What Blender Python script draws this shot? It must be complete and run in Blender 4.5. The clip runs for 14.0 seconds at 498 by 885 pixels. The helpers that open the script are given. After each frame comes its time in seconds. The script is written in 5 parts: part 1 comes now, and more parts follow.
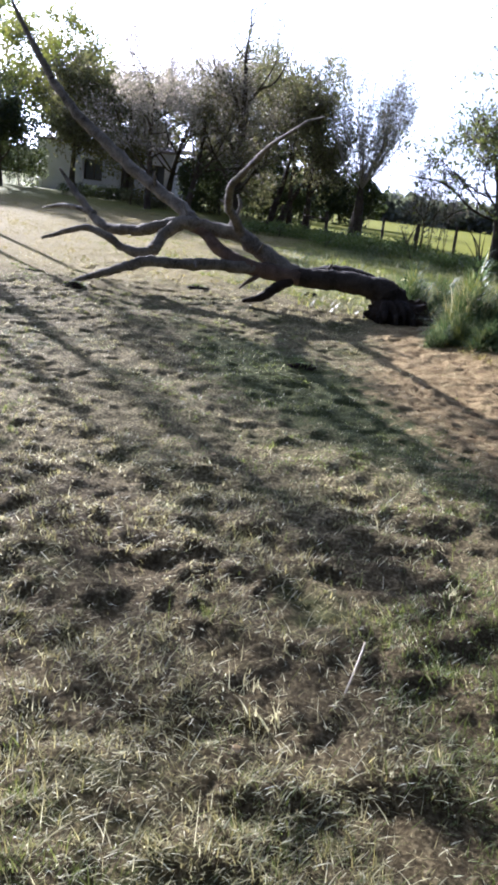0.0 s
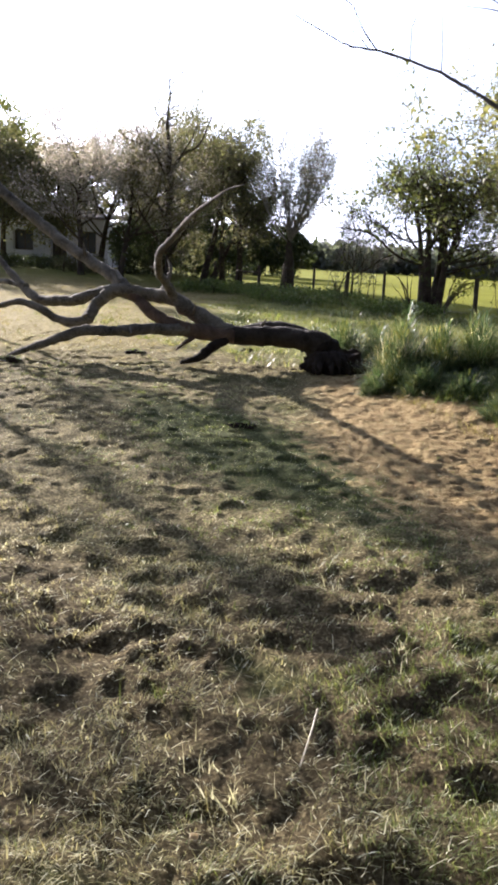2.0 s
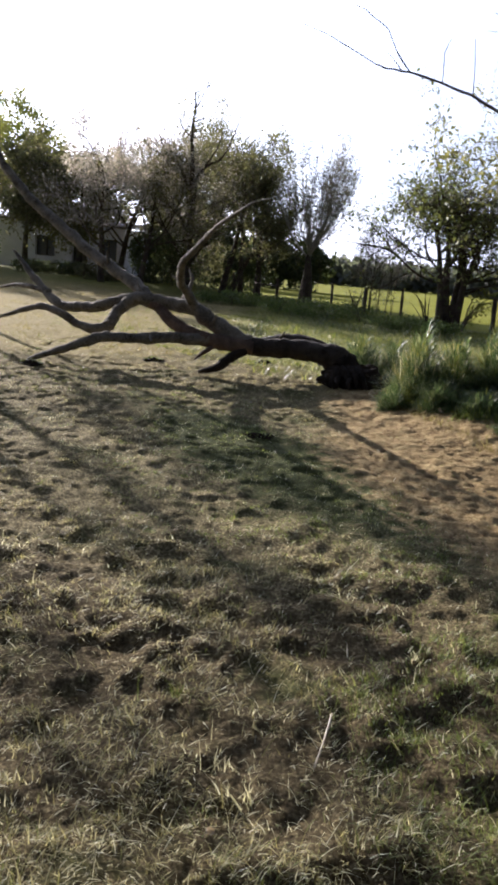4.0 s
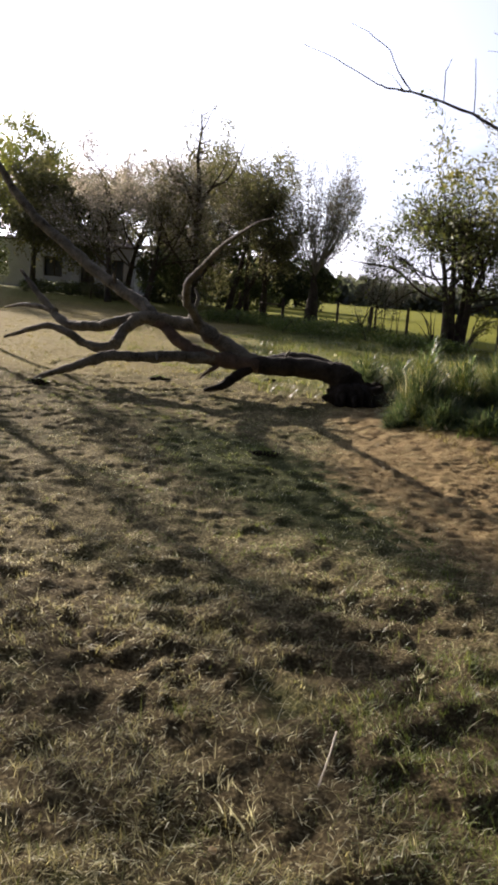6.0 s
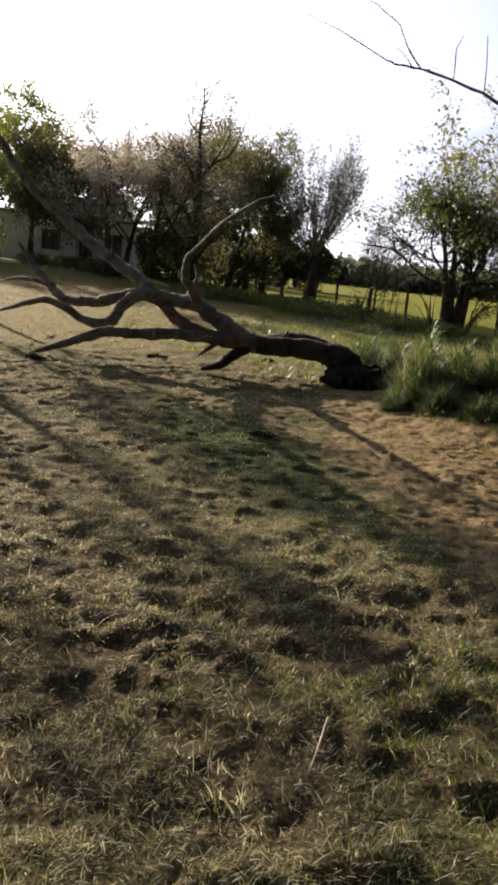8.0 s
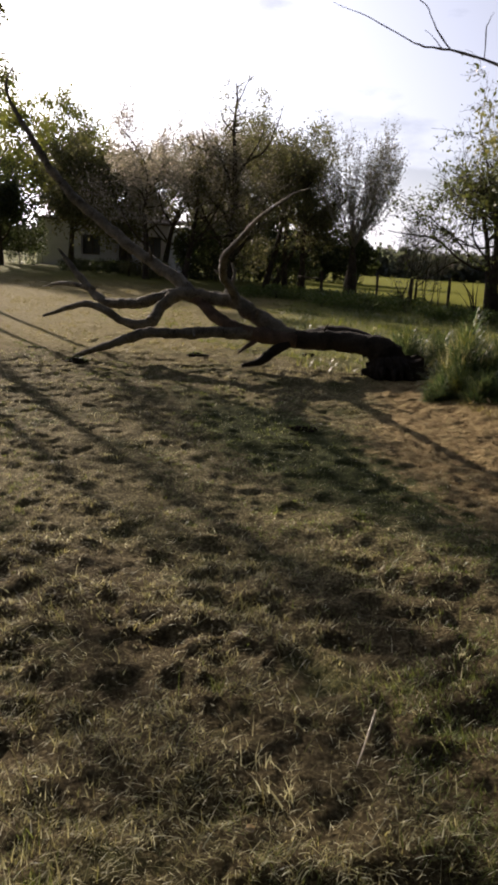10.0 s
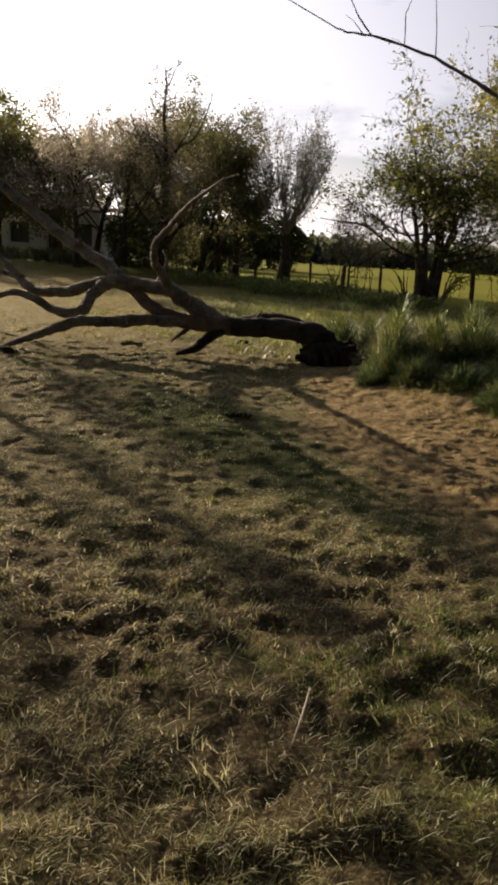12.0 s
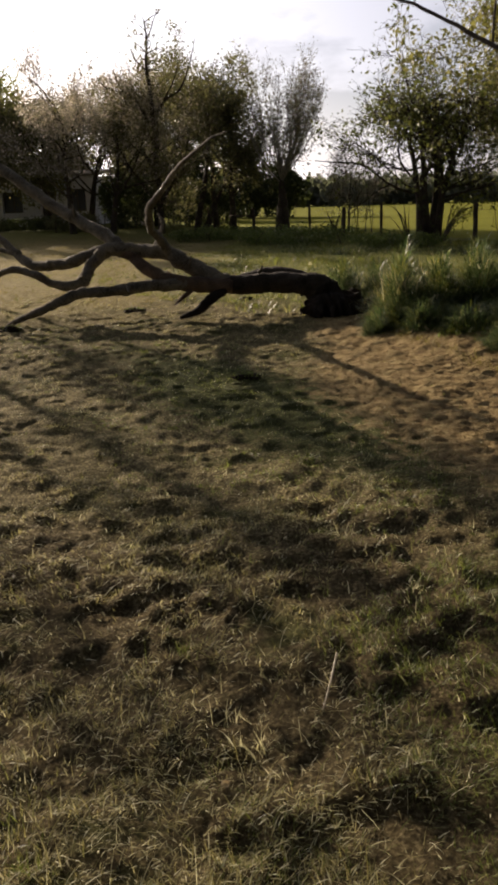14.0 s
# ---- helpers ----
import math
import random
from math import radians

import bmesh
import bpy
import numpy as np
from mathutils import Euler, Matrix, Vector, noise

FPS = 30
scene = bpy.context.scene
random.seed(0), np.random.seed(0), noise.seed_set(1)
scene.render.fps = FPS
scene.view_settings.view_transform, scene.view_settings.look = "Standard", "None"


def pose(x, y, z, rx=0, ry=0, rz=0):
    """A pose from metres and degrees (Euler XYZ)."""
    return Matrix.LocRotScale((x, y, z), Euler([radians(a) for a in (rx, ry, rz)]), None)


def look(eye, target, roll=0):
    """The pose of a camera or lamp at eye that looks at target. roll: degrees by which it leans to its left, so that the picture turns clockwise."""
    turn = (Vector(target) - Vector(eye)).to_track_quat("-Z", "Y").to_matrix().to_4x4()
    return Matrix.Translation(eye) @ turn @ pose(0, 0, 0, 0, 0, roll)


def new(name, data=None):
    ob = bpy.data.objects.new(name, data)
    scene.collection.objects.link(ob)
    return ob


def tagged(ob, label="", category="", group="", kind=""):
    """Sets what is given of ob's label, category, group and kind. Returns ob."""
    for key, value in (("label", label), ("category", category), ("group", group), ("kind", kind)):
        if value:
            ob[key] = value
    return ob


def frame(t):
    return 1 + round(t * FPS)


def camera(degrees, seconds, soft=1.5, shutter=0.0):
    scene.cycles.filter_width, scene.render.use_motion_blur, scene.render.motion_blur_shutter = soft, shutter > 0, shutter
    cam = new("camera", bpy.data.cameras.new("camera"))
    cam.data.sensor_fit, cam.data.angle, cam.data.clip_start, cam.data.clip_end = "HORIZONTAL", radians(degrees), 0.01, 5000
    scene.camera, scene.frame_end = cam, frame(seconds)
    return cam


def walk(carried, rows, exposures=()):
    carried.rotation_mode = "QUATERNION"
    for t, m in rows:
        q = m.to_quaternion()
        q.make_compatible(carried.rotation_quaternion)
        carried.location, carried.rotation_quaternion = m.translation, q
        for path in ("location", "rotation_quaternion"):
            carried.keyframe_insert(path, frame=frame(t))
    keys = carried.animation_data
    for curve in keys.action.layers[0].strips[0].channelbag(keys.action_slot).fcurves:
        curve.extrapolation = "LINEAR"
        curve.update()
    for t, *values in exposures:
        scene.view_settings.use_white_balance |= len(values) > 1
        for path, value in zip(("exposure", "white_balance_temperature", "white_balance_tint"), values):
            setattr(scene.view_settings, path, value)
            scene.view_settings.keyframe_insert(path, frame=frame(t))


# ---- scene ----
cam = camera(36.0, 14.0, soft=3.5)
PATH = [
    (0, (0.345, 0.5, 1.446), (0.113, 2.392, 0.838), 7.2),
    (0.5, (0.345, 0.487, 1.447), (0.119, 2.386, 0.862), 7.8),
    (1, (0.376, 0.521, 1.462), (0.107, 2.404, 0.844), 2.3),
    (1.5, (0.407, 0.48, 1.508), (0.24, 2.386, 0.925), 1.0),
    (2, (0.396, 0.481, 1.543), (0.276, 2.422, 1.075), 3.4),
    (2.5, (0.358, 0.441, 1.556), (0.186, 2.391, 1.149), 4.5),
    (2.7, (0.355, 0.44, 1.555), (0.215, 2.389, 1.13), 5.0),
    (4.8, (0.356, 0.389, 1.528), (0.16, 2.326, 1.072), 6.0),
    (5, (0.353, 0.386, 1.532), (0.122, 2.316, 1.065), 5.8),
    (5.5, (0.37, 0.402, 1.527), (0.186, 2.356, 1.141), 4.7),
    (6, (0.368, 0.41, 1.525), (0.193, 2.364, 1.132), 5.0),
    (6.5, (0.383, 0.441, 1.526), (0.289, 2.377, 1.031), 4.1),
    (7, (0.367, 0.439, 1.523), (0.188, 2.377, 1.061), 4.5),
    (7.5, (0.363, 0.443, 1.52), (0.211, 2.382, 1.054), 5.0),
    (8, (0.357, 0.449, 1.526), (0.2, 2.392, 1.082), 6.4),
    (8.2, (0.354, 0.455, 1.521), (0.135, 2.396, 1.089), 6.3),
    (10.3, (0.383, 0.458, 1.515), (0.121, 2.381, 1.034), 3.4),
    (10.5, (0.383, 0.469, 1.51), (0.158, 2.391, 1.002), 3.5),
    (11, (0.393, 0.473, 1.509), (0.302, 2.412, 1.026), 3.9),
    (11.5, (0.399, 0.452, 1.511), (0.361, 2.403, 1.075), 4.4),
    (12, (0.409, 0.454, 1.507), (0.3, 2.392, 1.025), 3.6),
    (12.5, (0.414, 0.461, 1.516), (0.281, 2.4, 1.046), 3.4),
    (13, (0.408, 0.454, 1.53), (0.237, 2.406, 1.128), 4.1),
    (13.5, (0.414, 0.451, 1.547), (0.202, 2.401, 1.156), 3.2),
    (14, (0.433, 0.461, 1.596), (0.287, 2.362, 0.993), -1.7),
]
EXPOSURE = [(0, 1.62, 4750, 26), (1, 1.62, 4900, 25), (2, 1.6, 5250, 23), (2.7, 1.0, 5300, 23), (4.8, 1.13, 5200, 23), (5.5, 0.82, 5600, 23), (6, 0.77, 5650, 23), (6.5, 0.46, 6400, 21), (7.5, 0.69, 5950, 22), (8.2, 0.68, 5800, 22), (10.3, 0.17, 5950, 22), (11, 0.21, 6400, 21), (12, 0.25, 6450, 21), (12.5, 0.32, 6200, 21), (13, 0.62, 5900, 22), (13.5, 0.67, 5900, 22), (14, 0.17, 6350, 21)]
walk(cam, [(t, look(eye, target, roll)) for t, eye, target, roll in PATH], EXPOSURE)

# ---- light ----
SUN_AZ, SUN_EL = radians(-39), radians(18.5)      # azimuth from +y, towards +x
to_sun = Vector((math.sin(SUN_AZ) * math.cos(SUN_EL), math.cos(SUN_AZ) * math.cos(SUN_EL), math.sin(SUN_EL)))
sun_data = bpy.data.lights.new("sun", "SUN")
sun_data.energy, sun_data.angle, sun_data.color = 7.9, radians(0.53), (1.0, 0.85, 0.62)
sun = new("sun", sun_data)
sun.matrix_world = look((0, 0, 30), Vector((0, 0, 30)) - to_sun)

world = bpy.data.worlds.new("sky")
scene.world = world
world.use_nodes = True


def node_of(tree, kind, at=(0, 0), **values):
    n = tree.nodes.new(kind)
    for key, value in values.items():
        n.inputs[key.replace("_", " ")].default_value = value
    return n


def make_sky():
    t = world.node_tree
    t.nodes.clear()
    sky = t.nodes.new("ShaderNodeTexSky")
    sky.sky_type, sky.sun_disc = "NISHITA", False
    sky.sun_elevation, sky.sun_rotation = SUN_EL, SUN_AZ
    sky.air_density, sky.dust_density = 1.0, 1.6
    co = t.nodes.new("ShaderNodeTexCoord")
    mp = t.nodes.new("ShaderNodeMapping")
    mp.inputs["Scale"].default_value = (1.0, 1.0, 2.6)
    cloud = node_of(t, "ShaderNodeTexNoise", Scale=2.6, Detail=7.0, Roughness=0.56)
    ramp = t.nodes.new("ShaderNodeValToRGB")
    ramp.color_ramp.elements[0].position, ramp.color_ramp.elements[1].position = 0.33, 0.49
    grey = t.nodes.new("ShaderNodeHueSaturation")
    grey.inputs["Saturation"].default_value = 0.25
    # thin cloud scatters forward: brighter on the sunny side
    dot = t.nodes.new("ShaderNodeVectorMath")
    dot.operation = "DOT_PRODUCT"
    dot.inputs[1].default_value = to_sun
    t.links.new(co.outputs["Generated"], dot.inputs[0])
    toward = t.nodes.new("ShaderNodeMapRange")
    toward.inputs["From Min"].default_value, toward.inputs["From Max"].default_value = 0.05, 0.85
    toward.inputs["To Min"].default_value, toward.inputs["To Max"].default_value = 0.42, 2.7
    t.links.new(dot.outputs["Value"], toward.inputs["Value"])
    t.links.new(toward.outputs["Result"], grey.inputs["Value"])
    # the low sky is mostly thin cloud
    sepz = t.nodes.new("ShaderNodeSeparateXYZ")
    t.links.new(co.outputs["Generated"], sepz.inputs[0])
    low = t.nodes.new("ShaderNodeMapRange")
    low.inputs["From Min"].default_value, low.inputs["From Max"].default_value = 0.25, 0.09
    low.inputs["To Max"].default_value = 0.6
    t.links.new(sepz.outputs["Z"], low.inputs["Value"])
    most = t.nodes.new("ShaderNodeMath")
    most.operation = "MAXIMUM"
    white = t.nodes.new("ShaderNodeMixRGB")
    bg = node_of(t, "ShaderNodeBackground", Strength=0.053)
    out = t.nodes.new("ShaderNodeOutputWorld")
    t.links.new(co.outputs["Generated"], mp.inputs["Vector"])
    t.links.new(mp.outputs["Vector"], cloud.inputs["Vector"])
    t.links.new(cloud.outputs["Fac"], ramp.inputs["Fac"])
    t.links.new(ramp.outputs["Color"], most.inputs[0])
    t.links.new(low.outputs["Result"], most.inputs[1])
    t.links.new(most.outputs["Value"], white.inputs[0])
    t.links.new(sky.outputs["Color"], white.inputs[1])
    t.links.new(sky.outputs["Color"], grey.inputs["Color"])
    t.links.new(grey.outputs["Color"], white.inputs[2])
    t.links.new(white.outputs["Color"], bg.inputs["Color"])
    t.links.new(bg.outputs["Background"], out.inputs["Surface"])


make_sky()

# ---- materials ----


def material(name):
    m = bpy.data.materials.new(name)
    m.use_nodes = True
    t = m.node_tree
    t.nodes.clear()
    out = t.nodes.new("ShaderNodeOutputMaterial")
    b = t.nodes.new("ShaderNodeBsdfPrincipled")
    t.links.new(b.outputs["BSDF"], out.inputs["Surface"])
    return m, t, b, out


def ramp_of(t, fac, stops):
    r = t.nodes.new("ShaderNodeValToRGB")
    els = r.color_ramp.elements
    while len(els) < len(stops):
        els.new(0.5)
    for e, (p, c) in zip(els, stops):
        e.position, e.color = p, (*c, 1)
    t.links.new(fac, r.inputs["Fac"])
    return r.outputs["Color"]


def noise_of(t, scale, detail=4.0, rough=0.55, vector=None, distort=0.0):
    n = node_of(t, "ShaderNodeTexNoise", Scale=scale, Detail=detail, Roughness=rough, Distortion=distort)
    if vector is not None:
        t.links.new(vector, n.inputs["Vector"])
    return n.outputs["Fac"]


def mix_of(t, fac, a, b, kind="MIX"):
    n = t.nodes.new("ShaderNodeMixRGB")
    n.blend_type = kind
    for s, v in ((n.inputs[0], fac), (n.inputs[1], a), (n.inputs[2], b)):
        if isinstance(v, (int, float)):
            s.default_value = v
        elif isinstance(v, tuple):
            s.default_value = (*v, 1)
        else:
            t.links.new(v, s)
    return n.outputs["Color"]


def math_of(t, op, a, b=None, c=None, clamp=False):
    n = t.nodes.new("ShaderNodeMath")
    n.operation, n.use_clamp = op, clamp
    for s, v in zip(n.inputs, (a, b, c)):
        if v is None:
            continue
        if isinstance(v, (int, float)):
            s.default_value = v
        else:
            t.links.new(v, s)
    return n.outputs["Value"]


def step_of(t, value, lo, hi):
    n = t.nodes.new("ShaderNodeMapRange")
    n.interpolation_type = "SMOOTHSTEP"
    n.inputs["From Min"].default_value, n.inputs["From Max"].default_value = lo, hi
    t.links.new(value, n.inputs["Value"])
    return n.outputs["Result"]


def bump_of(t, b, height, strength, distance):
    n = node_of(t, "ShaderNodeBump", Strength=strength, Distance=distance)
    t.links.new(height, n.inputs["Height"])
    t.links.new(n.outputs["Normal"], b.inputs["Normal"])


def bark_material(name, dark, light, moss=None, scale=1.0):
    m, t, b, _ = material(name)
    co = t.nodes.new("ShaderNodeTexCoord").outputs["Object"]
    big, fine = noise_of(t, 3.0 * scale, 5, 0.6, co), noise_of(t, 28.0 * scale, 6, 0.7, co, 0.8)
    mixed = math_of(t, "ADD", math_of(t, "MULTIPLY", big, 0.5), math_of(t, "MULTIPLY", fine, 0.5))
    col = ramp_of(t, mixed, [(0.36, dark), (0.62, light)])
    if moss:
        col = mix_of(t, step_of(t, noise_of(t, 5.0 * scale, 4, 0.6, co), 0.52, 0.66), col, moss)
    t.links.new(col, b.inputs["Base Color"])
    b.inputs["Roughness"].default_value = 0.9
    b.inputs["Specular IOR Level"].default_value = 0.12
    bump_of(t, b, fine, 0.9, 0.02)
    return m


def leaf_material(name, colours, through_light=0.45, rough=0.5, glow=(1.25, 1.3, 0.8)):
    """Leaves and blades: each island has a tone of its own; part of the light passes through."""
    m, t, b, out = material(name)
    geo = t.nodes.new("ShaderNodeNewGeometry")
    stops = [(i / max(1, len(colours) - 1), c) for i, c in enumerate(colours)]
    col = ramp_of(t, geo.outputs["Random Per Island"], stops)
    co = t.nodes.new("ShaderNodeTexCoord").outputs["Object"]
    col = mix_of(t, 0.35, col, ramp_of(t, noise_of(t, 1.3, 3, 0.5, co), [(0.3, (0.55, 0.55, 0.55)), (0.7, (1.3, 1.3, 1.2))]), "MULTIPLY")
    t.links.new(col, b.inputs["Base Color"])
    b.inputs["Roughness"].default_value = rough
    b.inputs["Specular IOR Level"].default_value = 0.25
    tr = t.nodes.new("ShaderNodeBsdfTranslucent")
    t.links.new(mix_of(t, 1.0, col, glow, "MULTIPLY"), tr.inputs["Color"])
    mx = t.nodes.new("ShaderNodeMixShader")
    mx.inputs[0].default_value = through_light
    t.links.new(b.outputs["BSDF"], mx.inputs[1])
    t.links.new(tr.outputs["BSDF"], mx.inputs[2])
    t.links.new(mx.outputs["Shader"], out.inputs["Surface"])
    return m


def ground_material():
    """Worn meadow: dry litter, green patches, a bare clay strip, and the crop field past the fence."""
    m, t, b, _ = material("meadow_ground")
    pos = t.nodes.new("ShaderNodeNewGeometry").outputs["Position"]
    sep = t.nodes.new("ShaderNodeSeparateXYZ")
    t.links.new(pos, sep.inputs[0])
    x, y = sep.outputs["X"], sep.outputs["Y"]
    fine, mid, big = noise_of(t, 55, 6, 0.7, pos), noise_of(t, 9, 5, 0.6, pos, 0.5), noise_of(t, 0.9, 4, 0.55, pos)
    straw = ramp_of(t, fine, [(0.32, (0.026, 0.021, 0.01)), (0.49, (0.115, 0.095, 0.044)), (0.68, (0.37, 0.315, 0.16))])
    # near ground is earthier, and darker for the shade in its gaps
    earthy = ramp_of(t, fine, [(0.32, (0.019, 0.0145, 0.0075)), (0.52, (0.074, 0.058, 0.028)), (0.72, (0.25, 0.205, 0.105))])
    worn = math_of(t, "ADD", y, math_of(t, "MULTIPLY", math_of(t, "SUBTRACT", big, 0.5), 3.0))
    straw = mix_of(t, step_of(t, worn, 4.9, 3.3), straw, earthy)
    green = ramp_of(t, fine, [(0.3, (0.02, 0.021, 0.008)), (0.53, (0.062, 0.062, 0.022)), (0.72, (0.19, 0.17, 0.07))])
    clay = ramp_of(t, math_of(t, "ADD", math_of(t, "MULTIPLY", fine, 0.4), math_of(t, "MULTIPLY", mid, 0.6)),
                   [(0.34, (0.07, 0.044, 0.022)), (0.46, (0.165, 0.118, 0.053)), (0.64, (0.33, 0.255, 0.122))])
    col = mix_of(t, step_of(t, math_of(t, "ADD", math_of(t, "MULTIPLY", big, 0.7), math_of(t, "MULTIPLY", mid, 0.3)), 0.5, 0.62), straw, green)
    # mossy green oval in the middle; its darker tone also carries shade
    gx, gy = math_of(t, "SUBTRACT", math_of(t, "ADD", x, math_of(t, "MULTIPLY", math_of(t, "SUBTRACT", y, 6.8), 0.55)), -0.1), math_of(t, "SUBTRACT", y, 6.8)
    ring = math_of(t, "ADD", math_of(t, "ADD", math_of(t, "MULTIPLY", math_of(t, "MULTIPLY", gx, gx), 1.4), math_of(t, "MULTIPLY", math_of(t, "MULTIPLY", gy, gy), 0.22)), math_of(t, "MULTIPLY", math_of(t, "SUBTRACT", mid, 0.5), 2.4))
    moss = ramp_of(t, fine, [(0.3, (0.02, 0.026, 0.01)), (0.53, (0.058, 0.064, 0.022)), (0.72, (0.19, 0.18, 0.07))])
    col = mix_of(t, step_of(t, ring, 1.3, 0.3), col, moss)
    # the bare strip before the uprooted end and along the long grass
    wob = math_of(t, "MULTIPLY", math_of(t, "SUBTRACT", mid, 0.5), 1.6)
    across = math_of(t, "ADD", math_of(t, "SUBTRACT", math_of(t, "SUBTRACT", x, 0.42), math_of(t, "MULTIPLY", math_of(t, "MAXIMUM", math_of(t, "SUBTRACT", 6.8, y), 0.0), 0.36)), wob)
    bare = math_of(t, "MULTIPLY", step_of(t, across, -0.1, 0.4), math_of(t, "MULTIPLY", step_of(t, y, 3.6, 5.2), step_of(t, y, 12.8, 11.0)))
    clay = mix_of(t, math_of(t, "MULTIPLY", step_of(t, math_of(t, "ADD", math_of(t, "MULTIPLY", big, 0.4), math_of(t, "MULTIPLY", mid, 0.6)), 0.5, 0.64), 0.65), clay, straw)
    col = mix_of(t, bare, col, clay)
    lawn = ramp_of(t, mid, [(0.3, (0.07, 0.08, 0.02)), (0.7, (0.2, 0.2, 0.055))])
    far = math_of(t, "ADD", y, math_of(t, "MULTIPLY", x, 0.9))
    col = mix_of(t, step_of(t, far, 11.5, 15.0), col, lawn)
    yard = ramp_of(t, mid, [(0.3, (0.12, 0.1, 0.038)), (0.7, (0.27, 0.225, 0.1))])
    col = mix_of(t, math_of(t, "MULTIPLY", step_of(t, x, -1.0, -4.0), math_of(t, "MULTIPLY", step_of(t, y, 10.0, 13.0), step_of(t, y, 40, 30))), col, yard)
    crop = ramp_of(t, noise_of(t, 0.35, 5, 0.6, pos), [(0.3, (0.12, 0.13, 0.008)), (0.7, (0.185, 0.185, 0.016))])
    over = math_of(t, "ADD", math_of(t, "MULTIPLY", math_of(t, "SUBTRACT", x, 6.4), 0.838), math_of(t, "MULTIPLY", math_of(t, "SUBTRACT", y, 28.6), 0.545))
    col = mix_of(t, step_of(t, over, 0.6, 1.4), col, crop)
    t.links.new(col, b.inputs["Base Color"])
    b.inputs["Roughness"].default_value = 0.95
    b.inputs["Specular IOR Level"].default_value = 0.03
    bump_of(t, b, math_of(t, "ADD", mid, math_of(t, "MULTIPLY", fine, 0.5)), 1.0, 0.035)
    return m


def plain_material(name, a, bcol, scale=6.0, rough=0.8, bump=0.2, metal=0.0):
    m, t, b, _ = material(name)
    co = t.nodes.new("ShaderNodeTexCoord").outputs["Object"]
    n1, n2 = noise_of(t, scale, 5, 0.6, co), noise_of(t, scale * 9, 4, 0.65, co)
    t.links.new(ramp_of(t, math_of(t, "ADD", math_of(t, "MULTIPLY", n1, 0.65), math_of(t, "MULTIPLY", n2, 0.35)), [(0.35, a), (0.65, bcol)]), b.inputs["Base Color"])
    b.inputs["Roughness"].default_value, b.inputs["Metallic"].default_value = rough, metal
    b.inputs["Specular IOR Level"].default_value = 0.5 if rough < 0.8 else 0.1
    bump_of(t, b, n2, bump, 0.01)
    return m


GROUND = ground_material()
DEADWOOD = bark_material("dead_bark", (0.02, 0.017, 0.012), (0.215, 0.19, 0.14), scale=1.6)
# darker copies of the dead bark: shade on trunk and roots in the colour
SHADEWOOD = bark_material("shaded_bark", (0.012, 0.01, 0.007), (0.06, 0.048, 0.034), scale=1.6)
SHADE_ROOTWOOD = bark_material("shaded_root_wood", (0.008, 0.006, 0.004), (0.034, 0.026, 0.018), scale=2.0)
REDWOOD = bark_material("torn_wood", (0.04, 0.027, 0.018), (0.16, 0.112, 0.075), scale=2.0)
BARK = bark_material("live_bark", (0.022, 0.016, 0.013), (0.09, 0.07, 0.053), moss=(0.09, 0.1, 0.04))
TWIG = bark_material("twig_bark", (0.06, 0.045, 0.035), (0.2, 0.155, 0.12), scale=3.0)
PALETWIG = bark_material("pale_twig_bark", (0.2, 0.175, 0.15), (0.42, 0.37, 0.31), scale=3.0)
GREYTWIG = bark_material("grey_twig_bark", (0.1, 0.085, 0.07), (0.28, 0.24, 0.2), scale=6.0)
PALEBARK = bark_material("pale_bark", (0.16, 0.14, 0.12), (0.42, 0.38, 0.33), scale=1.2)
POST = bark_material("weathered_post", (0.03, 0.024, 0.019), (0.11, 0.088, 0.068), scale=2.0)
LEAF_SPRING = leaf_material("spring_leaf", [(0.09, 0.11, 0.035), (0.15, 0.17, 0.055), (0.2, 0.2, 0.075), (0.11, 0.125, 0.045)], 0.32)
LEAF_OLIVE = leaf_material("olive_yellow_leaf", [(0.12, 0.125, 0.048), (0.21, 0.205, 0.085), (0.26, 0.235, 0.11), (0.145, 0.145, 0.06)], 0.36)
# dark and olive leaves are lightened for the hazy glare over the trees
LEAF_DARK = leaf_material("dark_leaf", [(0.04, 0.052, 0.026), (0.065, 0.08, 0.04), (0.09, 0.1, 0.048)], 0.4)
LEAF_YELLOW = leaf_material("yellow_green_leaf", [(0.17, 0.2, 0.04), (0.26, 0.27, 0.07), (0.2, 0.19, 0.05)])
LEAF_MID = leaf_material("olive_leaf", [(0.092, 0.092, 0.052), (0.15, 0.148, 0.08), (0.21, 0.185, 0.12)], 0.5)
BLOSSOM = leaf_material("pale_blossom", [(0.6, 0.55, 0.46), (0.72, 0.67, 0.58), (0.4, 0.37, 0.27), (0.28, 0.29, 0.16), (0.5, 0.47, 0.38)], 0.55, 0.6, (1.0, 0.95, 0.92))
BUD = leaf_material("grey_bud", [(0.24, 0.22, 0.16), (0.36, 0.34, 0.25), (0.26, 0.27, 0.16)], 0.4, 0.6, (1.0, 1.0, 0.95))
BLADE_DRY = leaf_material("dry_blade", [(0.225, 0.202, 0.08), (0.37, 0.34, 0.15), (0.1, 0.088, 0.036), (0.54, 0.51, 0.28), (0.165, 0.152, 0.06), (0.21, 0.225, 0.08)], 0.5, 0.6, (1.25, 1.2, 0.95))
BLADE_GREEN = leaf_material("green_blade", [(0.055, 0.075, 0.017), (0.115, 0.14, 0.034), (0.21, 0.225, 0.07), (0.085, 0.105, 0.026)], 0.45, 0.45)
